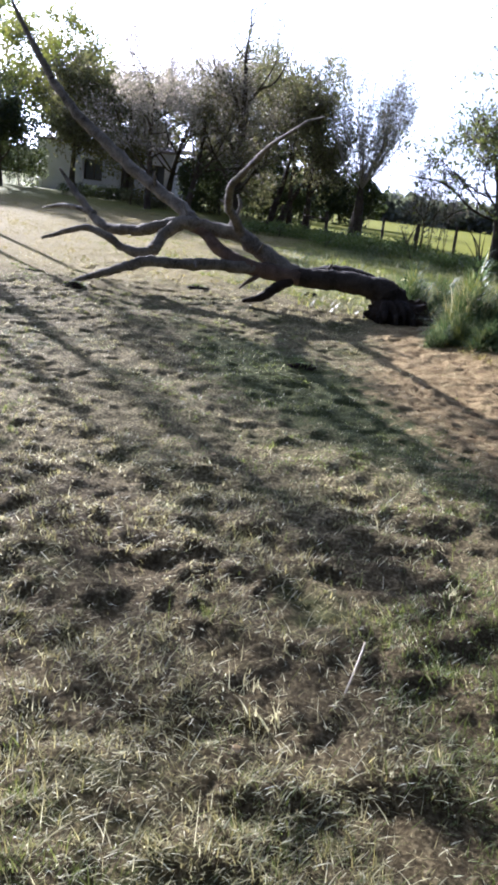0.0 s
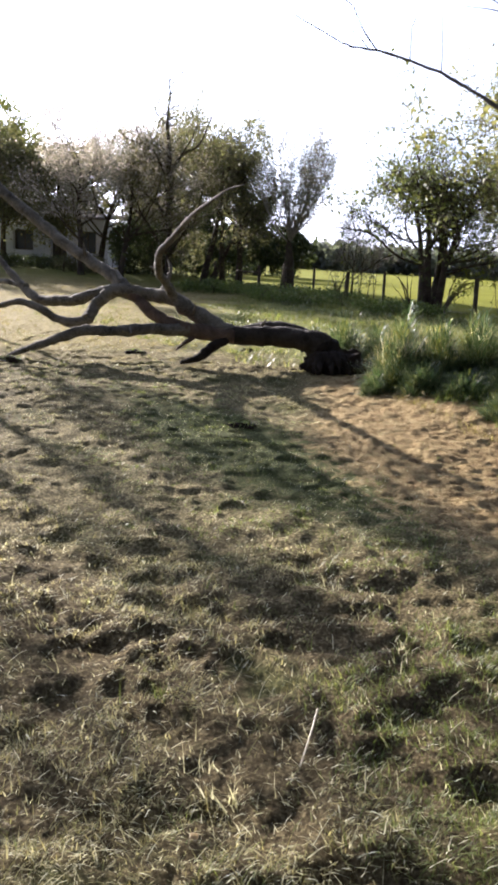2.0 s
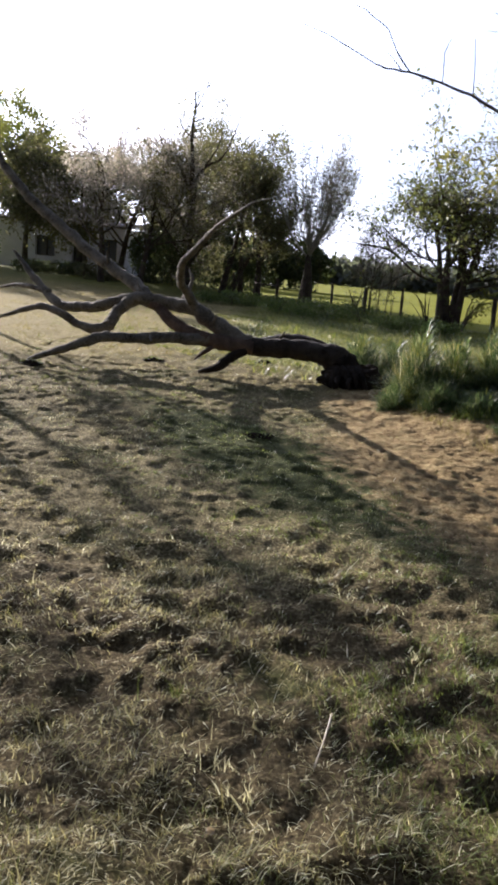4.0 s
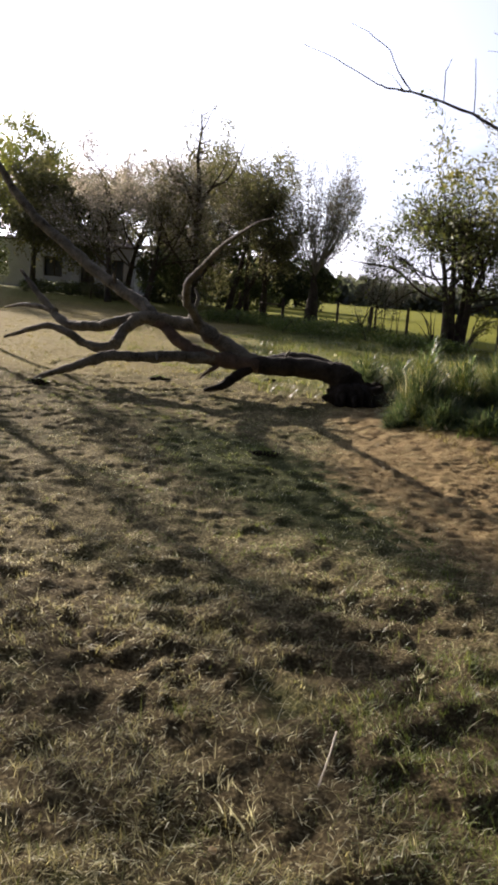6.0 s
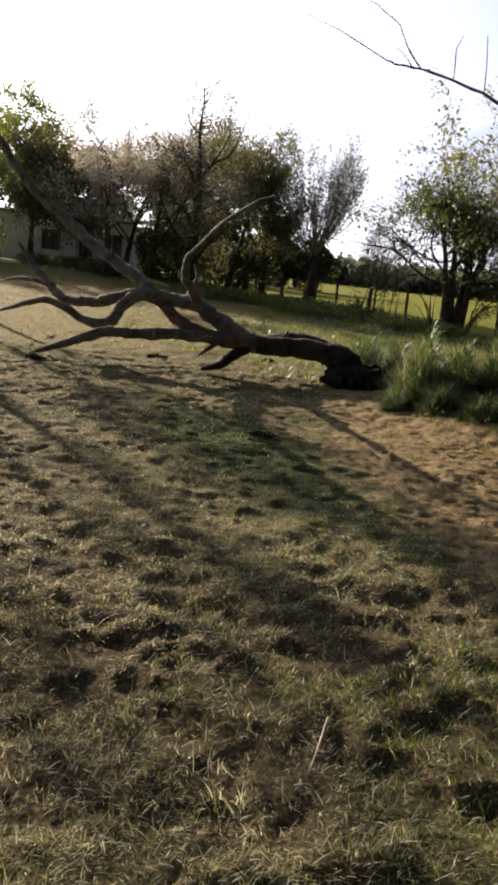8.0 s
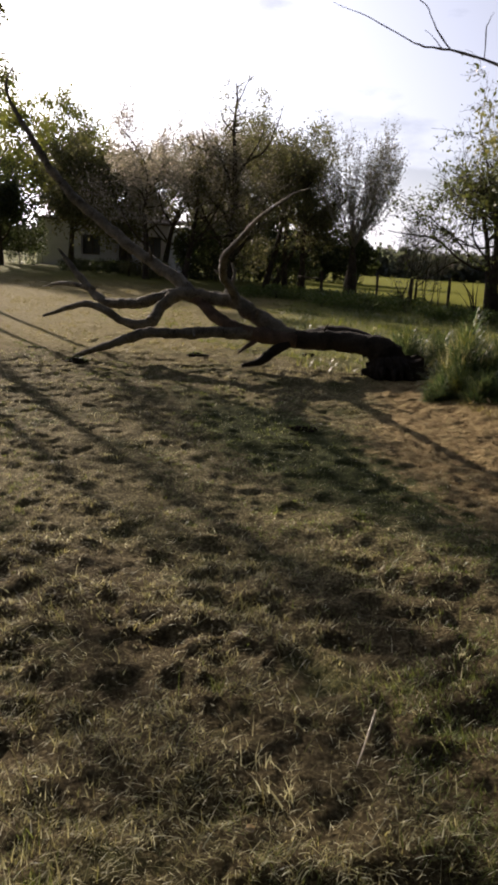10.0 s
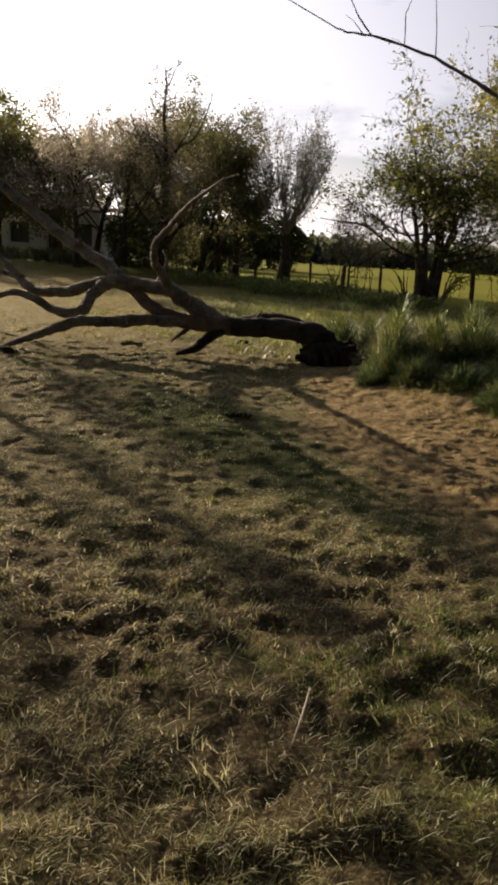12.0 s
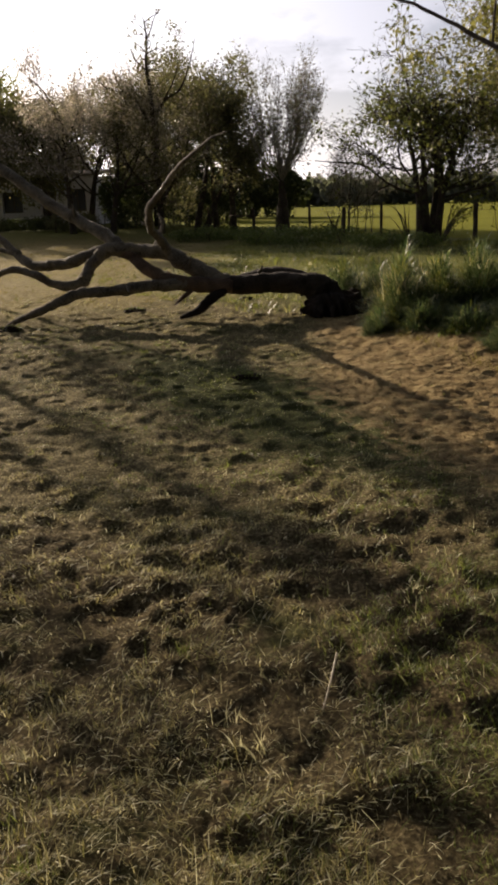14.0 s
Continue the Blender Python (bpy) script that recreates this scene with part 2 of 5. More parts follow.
BLADE_SHADE = leaf_material("shaded_blade", [(0.05, 0.07, 0.025), (0.09, 0.11, 0.04), (0.16, 0.16, 0.07), (0.065, 0.095, 0.03), (0.22, 0.2, 0.11)], 0.3, 0.45)
BLADE_VERGE = leaf_material("verge_blade", [(0.085, 0.11, 0.022), (0.15, 0.165, 0.04), (0.21, 0.21, 0.065), (0.11, 0.125, 0.026), (0.27, 0.245, 0.1)], 0.45, 0.6)
BLADE_FRESH = leaf_material("fresh_blade", [(0.06, 0.095, 0.02), (0.1, 0.14, 0.034), (0.16, 0.19, 0.06), (0.22, 0.22, 0.09)], 0.5, 0.45)
BLADE_YARD = leaf_material("yard_blade", [(0.14, 0.115, 0.04), (0.23, 0.185, 0.075), (0.31, 0.25, 0.12), (0.14, 0.13, 0.045)], 0.45, 0.6)
BLADE_RANK = leaf_material("rank_blade", [(0.035, 0.062, 0.028), (0.068, 0.102, 0.046), (0.125, 0.155, 0.072), (0.047, 0.078, 0.034), (0.28, 0.28, 0.17)], 0.45, 0.45)
LEAF_WEED = leaf_material("weed_leaf", [(0.07, 0.1, 0.03), (0.11, 0.145, 0.045), (0.16, 0.18, 0.065)], 0.45)
# light grey tone holds the haze over the far woods
LEAF_FAR_HAZE = leaf_material("hazy_far_leaf", [(0.12, 0.13, 0.12), (0.14, 0.15, 0.135), (0.155, 0.16, 0.14)], 0.35, 0.8)
BLEACHED = leaf_material("bleached_blade", [(0.44, 0.42, 0.23), (0.6, 0.58, 0.37), (0.7, 0.69, 0.49), (0.35, 0.33, 0.16)], 0.55, 0.6, (1.15, 1.12, 0.98))
STALK = plain_material("bleached_stalk", (0.42, 0.34, 0.2), (0.66, 0.57, 0.4), 20, 0.7)
RENDERED_WALL = plain_material("weathered_render", (0.58, 0.59, 0.64), (0.74, 0.74, 0.8), 1.2, 0.9)
DARK_FRAME = plain_material("dark_painted_frame", (0.05, 0.04, 0.035), (0.1, 0.085, 0.07), 8, 0.6)
ROOF = plain_material("old_roof_sheet", (0.12, 0.1, 0.09), (0.22, 0.19, 0.17), 2, 0.8)
PALE = plain_material("pale_concrete", (0.4, 0.38, 0.35), (0.58, 0.56, 0.52), 5, 0.9)
CRUMB = leaf_material("dry_clay_crumb", [(0.16, 0.105, 0.05), (0.28, 0.195, 0.1), (0.4, 0.3, 0.16), (0.1, 0.066, 0.032)], 0.0, 0.95)
# near black, as it also carries the shade at the torn butt
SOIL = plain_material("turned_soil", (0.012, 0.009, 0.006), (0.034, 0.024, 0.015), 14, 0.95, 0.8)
GLASS, _t, _b, _o = material("window_glass")
# base lifted towards grey-blue for the sky mirrored in the panes
_b.inputs["Base Color"].default_value = (0.07, 0.08, 0.1, 1)
_b.inputs["Roughness"].default_value = 0.2

# ---- mesh helpers ----
rng = np.random.default_rng(7)


def mesh_of(name, verts, faces, mat, smooth=True):
    me = bpy.data.meshes.new(name)
    verts = np.asarray(verts, np.float32).reshape(-1, 3)
    if isinstance(faces, np.ndarray):
        k, n = faces.shape[1], len(faces)
        me.vertices.add(len(verts))
        me.vertices.foreach_set("co", verts.ravel())
        me.loops.add(k * n)
        me.loops.foreach_set("vertex_index", faces.astype(np.int32).ravel())
        me.polygons.add(n)
        me.polygons.foreach_set("loop_start", np.arange(0, k * n, k, dtype=np.int32))
        me.update(calc_edges=True)
    else:
        me.from_pydata(verts.tolist(), [], faces)
    me.validate()
    if smooth:
        me.polygons.foreach_set("use_smooth", np.ones(len(me.polygons), bool))
    me.materials.append(mat)
    return me


def child(name, me, parent, label="", kind=""):
    ob = new(name, me)
    ob.parent = parent
    return tagged(ob, label, kind=kind)


def part(name, bm, mat, parent, label=""):
    """Links a bmesh as one mesh object under a thing or a part."""
    me = bpy.data.meshes.new(name)
    bm.to_mesh(me)
    bm.free()
    me.materials.append(mat)
    ob = new(name, me)
    ob.parent = parent
    return tagged(ob, label)


def box_bm(size, at=(0, 0, 0), bevel=0.0, turn=(0, 0, 0)):
    bm = bmesh.new()
    bmesh.ops.create_cube(bm, size=1.0, matrix=pose(*at, *turn) @ Matrix.Diagonal((*size, 1)))
    if bevel:
        bmesh.ops.bevel(bm, geom=bm.edges[:], offset=bevel, segments=1, affect="EDGES")
    return bm


def smooth_line(points, per=6):
    """Catmull-Rom through rows of x, y, z, radius."""
    p = np.array(points, float)
    p = np.vstack([2 * p[0] - p[1], p, 2 * p[-1] - p[-2]])
    out = []
    for i in range(1, len(p) - 2):
        for s in np.linspace(0, 1, per, endpoint=False):
            a, b, c, d = p[i - 1 : i + 3]
            out.append(0.5 * (2 * b + (c - a) * s + (2 * a - 5 * b + 4 * c - d) * s * s + (3 * b - a - 3 * c + d) * s ** 3))
    out.append(p[-2])
    out = np.array(out)
    out[:, 3] = np.maximum(out[:, 3], 0.001)
    return out


class Tubes:
    """Gathers tapered tubes into one mesh."""

    def __init__(self):
        self.v, self.f, self.n = [], [], 0

    def add(self, line, sides=6, rough=0.0, seed=0, knots=1.0):
        line = np.asarray(line, float)
        pts, rad = line[:, :3], line[:, 3]
        tan = np.gradient(pts, axis=0)
        tan /= np.linalg.norm(tan, axis=1)[:, None] + 1e-9
        ref = np.array([0, 0, 1.0]) if abs(tan[0, 2]) < 0.9 else np.array([1.0, 0, 0])
        a = np.cross(tan, ref)
        a /= np.linalg.norm(a, axis=1)[:, None] + 1e-9
        b = np.cross(tan, a)
        ang = np.linspace(0, 2 * np.pi, sides, endpoint=False)
        r = rad[:, None] * np.ones(sides)
        if rough:
            q = pts[:, None] + r[..., None] * (np.cos(ang)[None, :, None] * a[:, None] + np.sin(ang)[None, :, None] * b[:, None])
            wob = np.array([[noise.fractal(Vector(w) * 5.0 * knots + Vector((seed, 0, 0)), 0.8, 2.2, 4) for w in row] for row in q])
            r = r * (1 + rough * wob)
        ring = pts[:, None] + r[..., None] * (np.cos(ang)[None, :, None] * a[:, None] + np.sin(ang)[None, :, None] * b[:, None])
        k = len(pts)
        self.v.append(ring.reshape(-1, 3))
        i, j = np.meshgrid(np.arange(k - 1), np.arange(sides), indexing="ij")
        jn = (j + 1) % sides
        quad = np.stack([i * sides + j, i * sides + jn, (i + 1) * sides + jn, (i + 1) * sides + j], -1).reshape(-1, 4) + self.n
        self.f.append(quad)
        self.n += k * sides
        # closed ends
        self.v.append(np.array([pts[0], pts[-1]]))
        jj = np.arange(sides)
        base = self.n - k * sides
        c0, c1 = self.n, self.n + 1
        self.f.append(np.stack([np.full(sides, c0), base + (jj + 1) % sides, base + jj, np.full(sides, c0)], -1))
        self.f.append(np.stack([np.full(sides, c1), base + (k - 1) * sides + jj, base + (k - 1) * sides + (jj + 1) % sides, np.full(sides, c1)], -1))
        self.n += 2

    def faces(self):
        quads, tris = [], []
        for f in self.f:
            (tris if f[0, 0] == f[0, 3] else quads).append(f)
        return [tuple(r) for r in np.concatenate(quads).tolist()] + [tuple(r[:3]) for r in np.concatenate(tris).tolist()]

    def mesh(self, name, mat):
        return mesh_of(name, np.concatenate(self.v), self.faces(), mat)


def unit(v):
    return v / (np.linalg.norm(v, axis=-1, keepdims=True) + 1e-9)


def leaves_mesh(name, centres, size, mat, spread=0.1, flat=0.0, slim=0.5, random_state=None):
    """Small pointed leaves, folded a little along the middle, round the given places."""
    r = random_state or rng
    n = len(centres)
    c = centres + r.normal(0, spread, (n, 3))
    d = unit(r.normal(0, 1, (n, 3)) + np.array([0, 0, -flat]))
    s = unit(np.cross(d, r.normal(0, 1, (n, 3))))
    up = np.cross(d, s)
    ln = size * r.uniform(0.6, 1.4, (n, 1))
    v = np.stack([c - d * ln * 0.5, c + s * ln * slim * 0.5 + up * ln * 0.08, c + d * ln * 0.5, c - s * ln * slim * 0.5 + up * ln * 0.08], 1)
    return mesh_of(name, v.reshape(-1, 3), np.arange(4 * n).reshape(n, 4), mat, smooth=False)


def blades_mesh(name, base, length, width, lean, mat, r, curl=0.5, az=None):
    """Bent grass blades of three spans from a row of root points."""
    n = len(base)
    az = r.uniform(0, 2 * np.pi, n) if az is None else az
    d = np.stack([np.cos(az), np.sin(az), np.zeros(n)], 1)
    s = np.stack([-np.sin(az + r.normal(0, 0.5, n)), np.cos(az), np.zeros(n)], 1)
    lean = np.broadcast_to(lean, n)
    a0 = lean * r.uniform(0.3, 1.3, n)
    rows, p = [], base.astype(float)
    for i, w in enumerate((1.0, 0.85, 0.5, 0.06)):
        rows.append(p - s * (width * w / 2)[:, None])
        rows.append(p + s * (width * w / 2)[:, None])
        ang = np.minimum(a0 + curl * i * r.uniform(0.3, 1.2, n), 1.75)
        p = p + (d * np.sin(ang)[:, None] + np.array([0, 0, 1.0]) * np.cos(ang)[:, None]) * (length / 3)[:, None]
    v = np.stack(rows, 1)
    k = np.arange(n)[:, None] * 8
    f = np.concatenate([k + np.array([[0, 1, 3, 2]]), k + np.array([[2, 3, 5, 4]]), k + np.array([[4, 5, 7, 6]])])
    return mesh_of(name, v.reshape(-1, 3), f, mat, smooth=False)


def wave(x, y, seed=0):
    """A cheap smooth field in -1..1 for patchiness."""
    r = np.random.default_rng(seed)
    out = 0
    for k in range(6):
        f, a, ph = 0.5 * 1.75 ** k, r.uniform(0, 6.28), r.uniform(0, 6.28)
        out = out + np.sin(f * (x * np.cos(a) + y * np.sin(a)) * 2.2 + ph + 1.3 * np.sin(f * (y * np.cos(a) - x * np.sin(a)) + ph)) / 1.3 ** k
    return out / 3.0


def ease(v, lo, hi):
    s = np.clip((np.asarray(v, float) - lo) / (hi - lo), 0, 1)
    return s * s * (3 - 2 * s)


def lattice(i, j, seed):
    h = (i.astype(np.int64) * 374761393 + j.astype(np.int64) * 668265263 + seed * 974711) & 0x7FFFFFFF
    h = ((h ^ (h >> 13)) * 1274126177) & 0x7FFFFFFF
    return ((h ^ (h >> 16)) & 0xFFFF) / 32767.5 - 1.0


def grain(x, y, seed=0):
    """Value noise in -1..1."""
    i, j = np.floor(x), np.floor(y)
    u, v = x - i, y - j
    u, v = u * u * (3 - 2 * u), v * v * (3 - 2 * v)
    a, b = lattice(i, j, seed), lattice(i + 1, j, seed)
    c, d = lattice(i, j + 1, seed), lattice(i + 1, j + 1, seed)
    return (a * (1 - u) + b * u) * (1 - v) + (c * (1 - u) + d * u) * v


def bareness(x, y):
    """How bare the clay strip before the torn roots is: 1 bare, 0 grown over."""
    across = x - 0.42 - 0.36 * np.maximum(6.8 - y, 0) + 0.35 * grain(x * 3, y * 3, 6) + 0.2 * grain(x * 8, y * 8, 7)
    return ease(across, -0.1, 0.4) * ease(y, 3.6, 5.2) * ease(y, 12.8, 11.0)


def clods(x, y):
    """Trodden ground: low tussocks close by, flatter further off, with scattered hoof-like hollows."""
    warp = 0.5 * grain(y * 2.3, x * 2.3, 5)
    n1 = grain(x * 2.6 + warp, y * 3.4, 21)
    n2 = grain(x * 6.5 + 3 + warp, y * 7.5 - 5, 22)
    n3 = grain(x * 10.0 + 2 * warp, y * 11.5, 23)
    n5 = grain(x * 19.0, y * 21.0, 28)
    rough = 0.62 + 0.24 * ease(y, 5.6, 3.4)
    tussock = (0.014 * np.maximum(n1, -0.4) + 0.02 * np.maximum(n2 + 0.3 * n1, -0.4) + 0.027 * np.clip(n3 + 0.4 * n2, -0.8, 0.5) + 0.013 * n5) * rough
    hollow = ease(grain(x * 6.6 + 11 + warp, y * 7.4 + 2, 27) + 0.5 * n3, 0.4, 0.75) * 0.024
    bare = bareness(x, y)
    n4 = 0.6 * grain(x * 9.0 - 7 + 2 * warp, y * 19.0, 24) + 0.6 * grain(x * 18.0, y * 27.0, 26)
    return (tussock - hollow) * (1 - 0.82 * bare) + bare * (0.026 * np.clip(n4 + 0.1, -0.75, 0.3) * (0.55 + 0.6 * n1) + 0.016 * np.maximum(n2, -0.3) + 0.009 * n5)


def height(x, y):
    """The lie of the land: nearly level, clods near by, a bank under the long grass, a rise to the house."""
    x, y = np.asarray(x, float), np.asarray(y, float)
    near = ease(y, 30, 13) * ease(np.abs(x + 0.6), 6.5, 4.6) * ease(y, 0.2, 1.4)
    z = near * (0.025 * grain(x * 0.8, y * 0.8, 3) + clods(x, y))
    z = z + 0.4 * ease(y, 24, 46) * ease(x, -4, -11)
    z = z + 0.3 * np.exp(-((x - 2.5) ** 2) / 1.3 - ((y - 9.6) ** 2) / 3.0)
    return z


def on_ground(x, y, sink=0.0):
    return (x, y, float(height(x, y)) - sink)


# ---- ground ----


def graded(lo, a, b, hi, step, grow=1.16):
    inner = list(np.arange(a, b + step / 2, step))
    s, right, left = step, [], []
    p = inner[-1]
    while p < hi:
        s *= grow
        p += s
        right.append(p)
    s, p = step, inner[0]
    while p > lo:
        s *= grow
        p -= s
        left.append(p)
    return np.array(left[::-1] + inner + right)


def make_ground():
    xs, ys = graded(-1500, -4.4, 3.2, 1500, 0.023), graded(-1500, 1.5, 11.8, 2500, 0.026)
    gx, gy = np.meshgrid(xs, ys, indexing="ij")
    v = np.stack([gx, gy, height(gx, gy)], -1).reshape(-1, 3)
    i, j = np.meshgrid(np.arange(len(xs) - 1), np.arange(len(ys) - 1), indexing="ij")
    k = len(ys)
    f = np.stack([i * k + j, (i + 1) * k + j, (i + 1) * k + j + 1, i * k + j + 1], -1).reshape(-1, 4)
    ob = new("ground", mesh_of("ground", v, f, GROUND))
    return tagged(ob, "worn meadow ground with dry litter, green patches and bare clay", "ground", kind="structure")


make_ground()

# ---- the fallen tree ----


def limb(parent, name, points, mat, sides=12, rough=0.28, seed=0, label="", kink=0.0):
    t = Tubes()
    big = points[0][3] > 0.05
    line = smooth_line(points, 11 if big else 7)
    for row in line[2:-1]:
        at = Vector(row[:3]) * 3.5 + Vector((seed * 3.1, 0, 0))
        row[:3] += np.array(noise.noise_vector(at)) * row[3] * kink
        row[3] *= 1 + 0.14 * noise.noise(at * 1.7)
    t.add(line, sides, rough * (0.75 if big else 1.0), seed, 1.9 if big else 1.2)
    return child(name, t.mesh(name, mat), parent, label)


def fallen_tree():
    tree = new("fallen_tree")
    tagged(tree, "uprooted dead tree lying on the meadow with bare grey limbs", "fallen tree")
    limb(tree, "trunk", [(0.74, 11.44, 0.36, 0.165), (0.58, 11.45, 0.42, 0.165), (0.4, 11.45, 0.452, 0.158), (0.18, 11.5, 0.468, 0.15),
                         (-0.16, 11.5, 0.465, 0.14), (-0.53, 11.5, 0.45, 0.13), (-0.85, 11.55, 0.5, 0.1)], SHADEWOOD, 20, 0.16, 1)
    limb(tree, "root_flare", [(1.02, 11.5, -0.12, 0.24), (0.92, 11.48, 0.08, 0.22), (0.76, 11.46, 0.29, 0.185), (0.58, 11.45, 0.4, 0.172), (0.38, 11.45, 0.45, 0.16)], SHADE_ROOTWOOD, 18, 0.5, 14, "torn root end of the trunk, darkened for shade", 0.3)
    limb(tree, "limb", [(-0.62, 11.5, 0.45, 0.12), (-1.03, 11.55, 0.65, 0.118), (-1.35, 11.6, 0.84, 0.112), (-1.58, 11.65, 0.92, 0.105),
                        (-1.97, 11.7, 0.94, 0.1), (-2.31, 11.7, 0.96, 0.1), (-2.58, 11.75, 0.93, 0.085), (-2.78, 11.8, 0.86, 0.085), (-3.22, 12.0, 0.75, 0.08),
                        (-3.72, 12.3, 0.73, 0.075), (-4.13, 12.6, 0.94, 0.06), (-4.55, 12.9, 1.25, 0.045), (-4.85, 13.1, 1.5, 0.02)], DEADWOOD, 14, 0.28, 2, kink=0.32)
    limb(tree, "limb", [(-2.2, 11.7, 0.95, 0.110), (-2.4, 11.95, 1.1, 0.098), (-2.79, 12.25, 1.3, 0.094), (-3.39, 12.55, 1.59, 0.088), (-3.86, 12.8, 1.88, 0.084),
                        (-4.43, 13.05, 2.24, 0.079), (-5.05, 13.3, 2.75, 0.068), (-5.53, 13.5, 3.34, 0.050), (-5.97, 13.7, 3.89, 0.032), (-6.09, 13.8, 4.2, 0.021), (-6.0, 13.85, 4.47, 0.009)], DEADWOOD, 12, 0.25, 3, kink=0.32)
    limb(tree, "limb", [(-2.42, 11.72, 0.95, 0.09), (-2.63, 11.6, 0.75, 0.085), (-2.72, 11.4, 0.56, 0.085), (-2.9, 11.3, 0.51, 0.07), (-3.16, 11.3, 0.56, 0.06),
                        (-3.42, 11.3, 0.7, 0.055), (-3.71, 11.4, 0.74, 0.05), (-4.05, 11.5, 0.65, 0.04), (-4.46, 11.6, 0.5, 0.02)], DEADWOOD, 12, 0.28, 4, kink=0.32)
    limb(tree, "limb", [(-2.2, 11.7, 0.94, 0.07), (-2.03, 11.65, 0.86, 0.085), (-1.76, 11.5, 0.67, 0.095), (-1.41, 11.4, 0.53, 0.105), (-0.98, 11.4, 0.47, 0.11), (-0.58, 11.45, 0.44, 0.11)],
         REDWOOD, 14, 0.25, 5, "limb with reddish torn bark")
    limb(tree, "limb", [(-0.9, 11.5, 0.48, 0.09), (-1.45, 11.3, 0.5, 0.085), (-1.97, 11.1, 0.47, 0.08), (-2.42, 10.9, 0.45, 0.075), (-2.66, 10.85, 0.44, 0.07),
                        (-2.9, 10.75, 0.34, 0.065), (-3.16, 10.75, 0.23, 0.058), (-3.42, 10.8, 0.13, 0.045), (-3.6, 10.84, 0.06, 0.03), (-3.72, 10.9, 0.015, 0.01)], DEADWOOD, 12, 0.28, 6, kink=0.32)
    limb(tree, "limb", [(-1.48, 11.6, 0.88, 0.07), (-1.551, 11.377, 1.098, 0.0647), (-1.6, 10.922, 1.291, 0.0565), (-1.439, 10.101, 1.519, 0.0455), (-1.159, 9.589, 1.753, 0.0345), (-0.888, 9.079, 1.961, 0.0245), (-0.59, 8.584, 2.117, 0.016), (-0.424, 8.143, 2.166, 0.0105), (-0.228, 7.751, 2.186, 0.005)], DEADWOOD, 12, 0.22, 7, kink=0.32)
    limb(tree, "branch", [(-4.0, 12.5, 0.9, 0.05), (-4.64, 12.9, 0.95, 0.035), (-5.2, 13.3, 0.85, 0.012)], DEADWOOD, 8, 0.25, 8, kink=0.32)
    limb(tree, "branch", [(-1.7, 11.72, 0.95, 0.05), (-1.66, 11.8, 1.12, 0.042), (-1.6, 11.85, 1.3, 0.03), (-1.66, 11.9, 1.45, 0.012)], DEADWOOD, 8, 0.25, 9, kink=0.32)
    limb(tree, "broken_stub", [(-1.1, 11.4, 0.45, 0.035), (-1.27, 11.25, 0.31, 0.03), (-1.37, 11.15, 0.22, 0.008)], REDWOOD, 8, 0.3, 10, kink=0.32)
    limb(tree, "broken_stub", [(-0.7, 11.4, 0.4, 0.075), (-0.88, 11.25, 0.28, 0.07), (-1.02, 11.1, 0.16, 0.06), (-1.28, 11.0, 0.07, 0.02)], SHADE_ROOTWOOD, 10, 0.35, 11)
    limb(tree, "limb", [(0.7, 11.7, 0.2, 0.16), (0.45, 11.82, 0.42, 0.15), (0.1, 11.92, 0.53, 0.13), (-0.28, 11.98, 0.52, 0.1), (-0.65, 12.0, 0.44, 0.05)], SHADEWOOD, 12, 0.18, 13)
    for k, (x, y, z, dx, dy, dz) in enumerate(((-2.3, 11.72, 1.03, -0.1, 0.0, 0.2), (-1.2, 11.5, 0.72, 0.06, -0.12, 0.14), (-3.0, 12.3, 1.42, -0.02, -0.05, 0.2), (-2.0, 11.05, 0.5, 0.05, -0.16, -0.06),
                                               (-2.75, 11.35, 0.6, 0.1, -0.12, 0.05), (-1.6, 10.9, 1.3, -0.12, 0.02, 0.06), (-0.2, 11.45, 0.62, 0.06, -0.06, 0.1))):
        limb(tree, "broken_stub", [(x, y, z, 0.03), (x + dx * 0.6, y + dy * 0.6, z + dz * 0.55, 0.022), (x + dx, y + dy, z + dz, 0.007)], DEADWOOD, 7, 0.3, 30 + k)
    # a clump of earth and torn wood at the butt, and roots round it
    bm = bmesh.new()
    bmesh.ops.create_icosphere(bm, subdivisions=4, radius=1.0)
    for v in bm.verts:
        n = noise.fractal(v.co * 2.1, 0.7, 2.1, 5)
        v.co = v.co * (1 + 0.24 * n + 0.06 * noise.noise(v.co * 9))
        v.co = Vector((0.92 + v.co.x * 0.46, 11.42 + v.co.y * 0.3, 0.06 + v.co.z * 0.3))
    part("root_ball", bm, SOIL, tree, "lump of earth held by the roots, darkened for shade")
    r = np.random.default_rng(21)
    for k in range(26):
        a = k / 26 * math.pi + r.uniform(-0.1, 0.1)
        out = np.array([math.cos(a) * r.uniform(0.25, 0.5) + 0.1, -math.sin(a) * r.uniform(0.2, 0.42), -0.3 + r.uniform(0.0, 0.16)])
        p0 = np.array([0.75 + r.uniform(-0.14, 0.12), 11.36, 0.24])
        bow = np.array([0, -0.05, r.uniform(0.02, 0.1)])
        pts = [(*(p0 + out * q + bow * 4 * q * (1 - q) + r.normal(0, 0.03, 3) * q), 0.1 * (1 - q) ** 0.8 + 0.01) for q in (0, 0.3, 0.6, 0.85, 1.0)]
        limb(tree, "root", pts, SHADE_ROOTWOOD, 8, 0.4, 60 + k)
    return tree


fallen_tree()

# ---- trees that stand ----


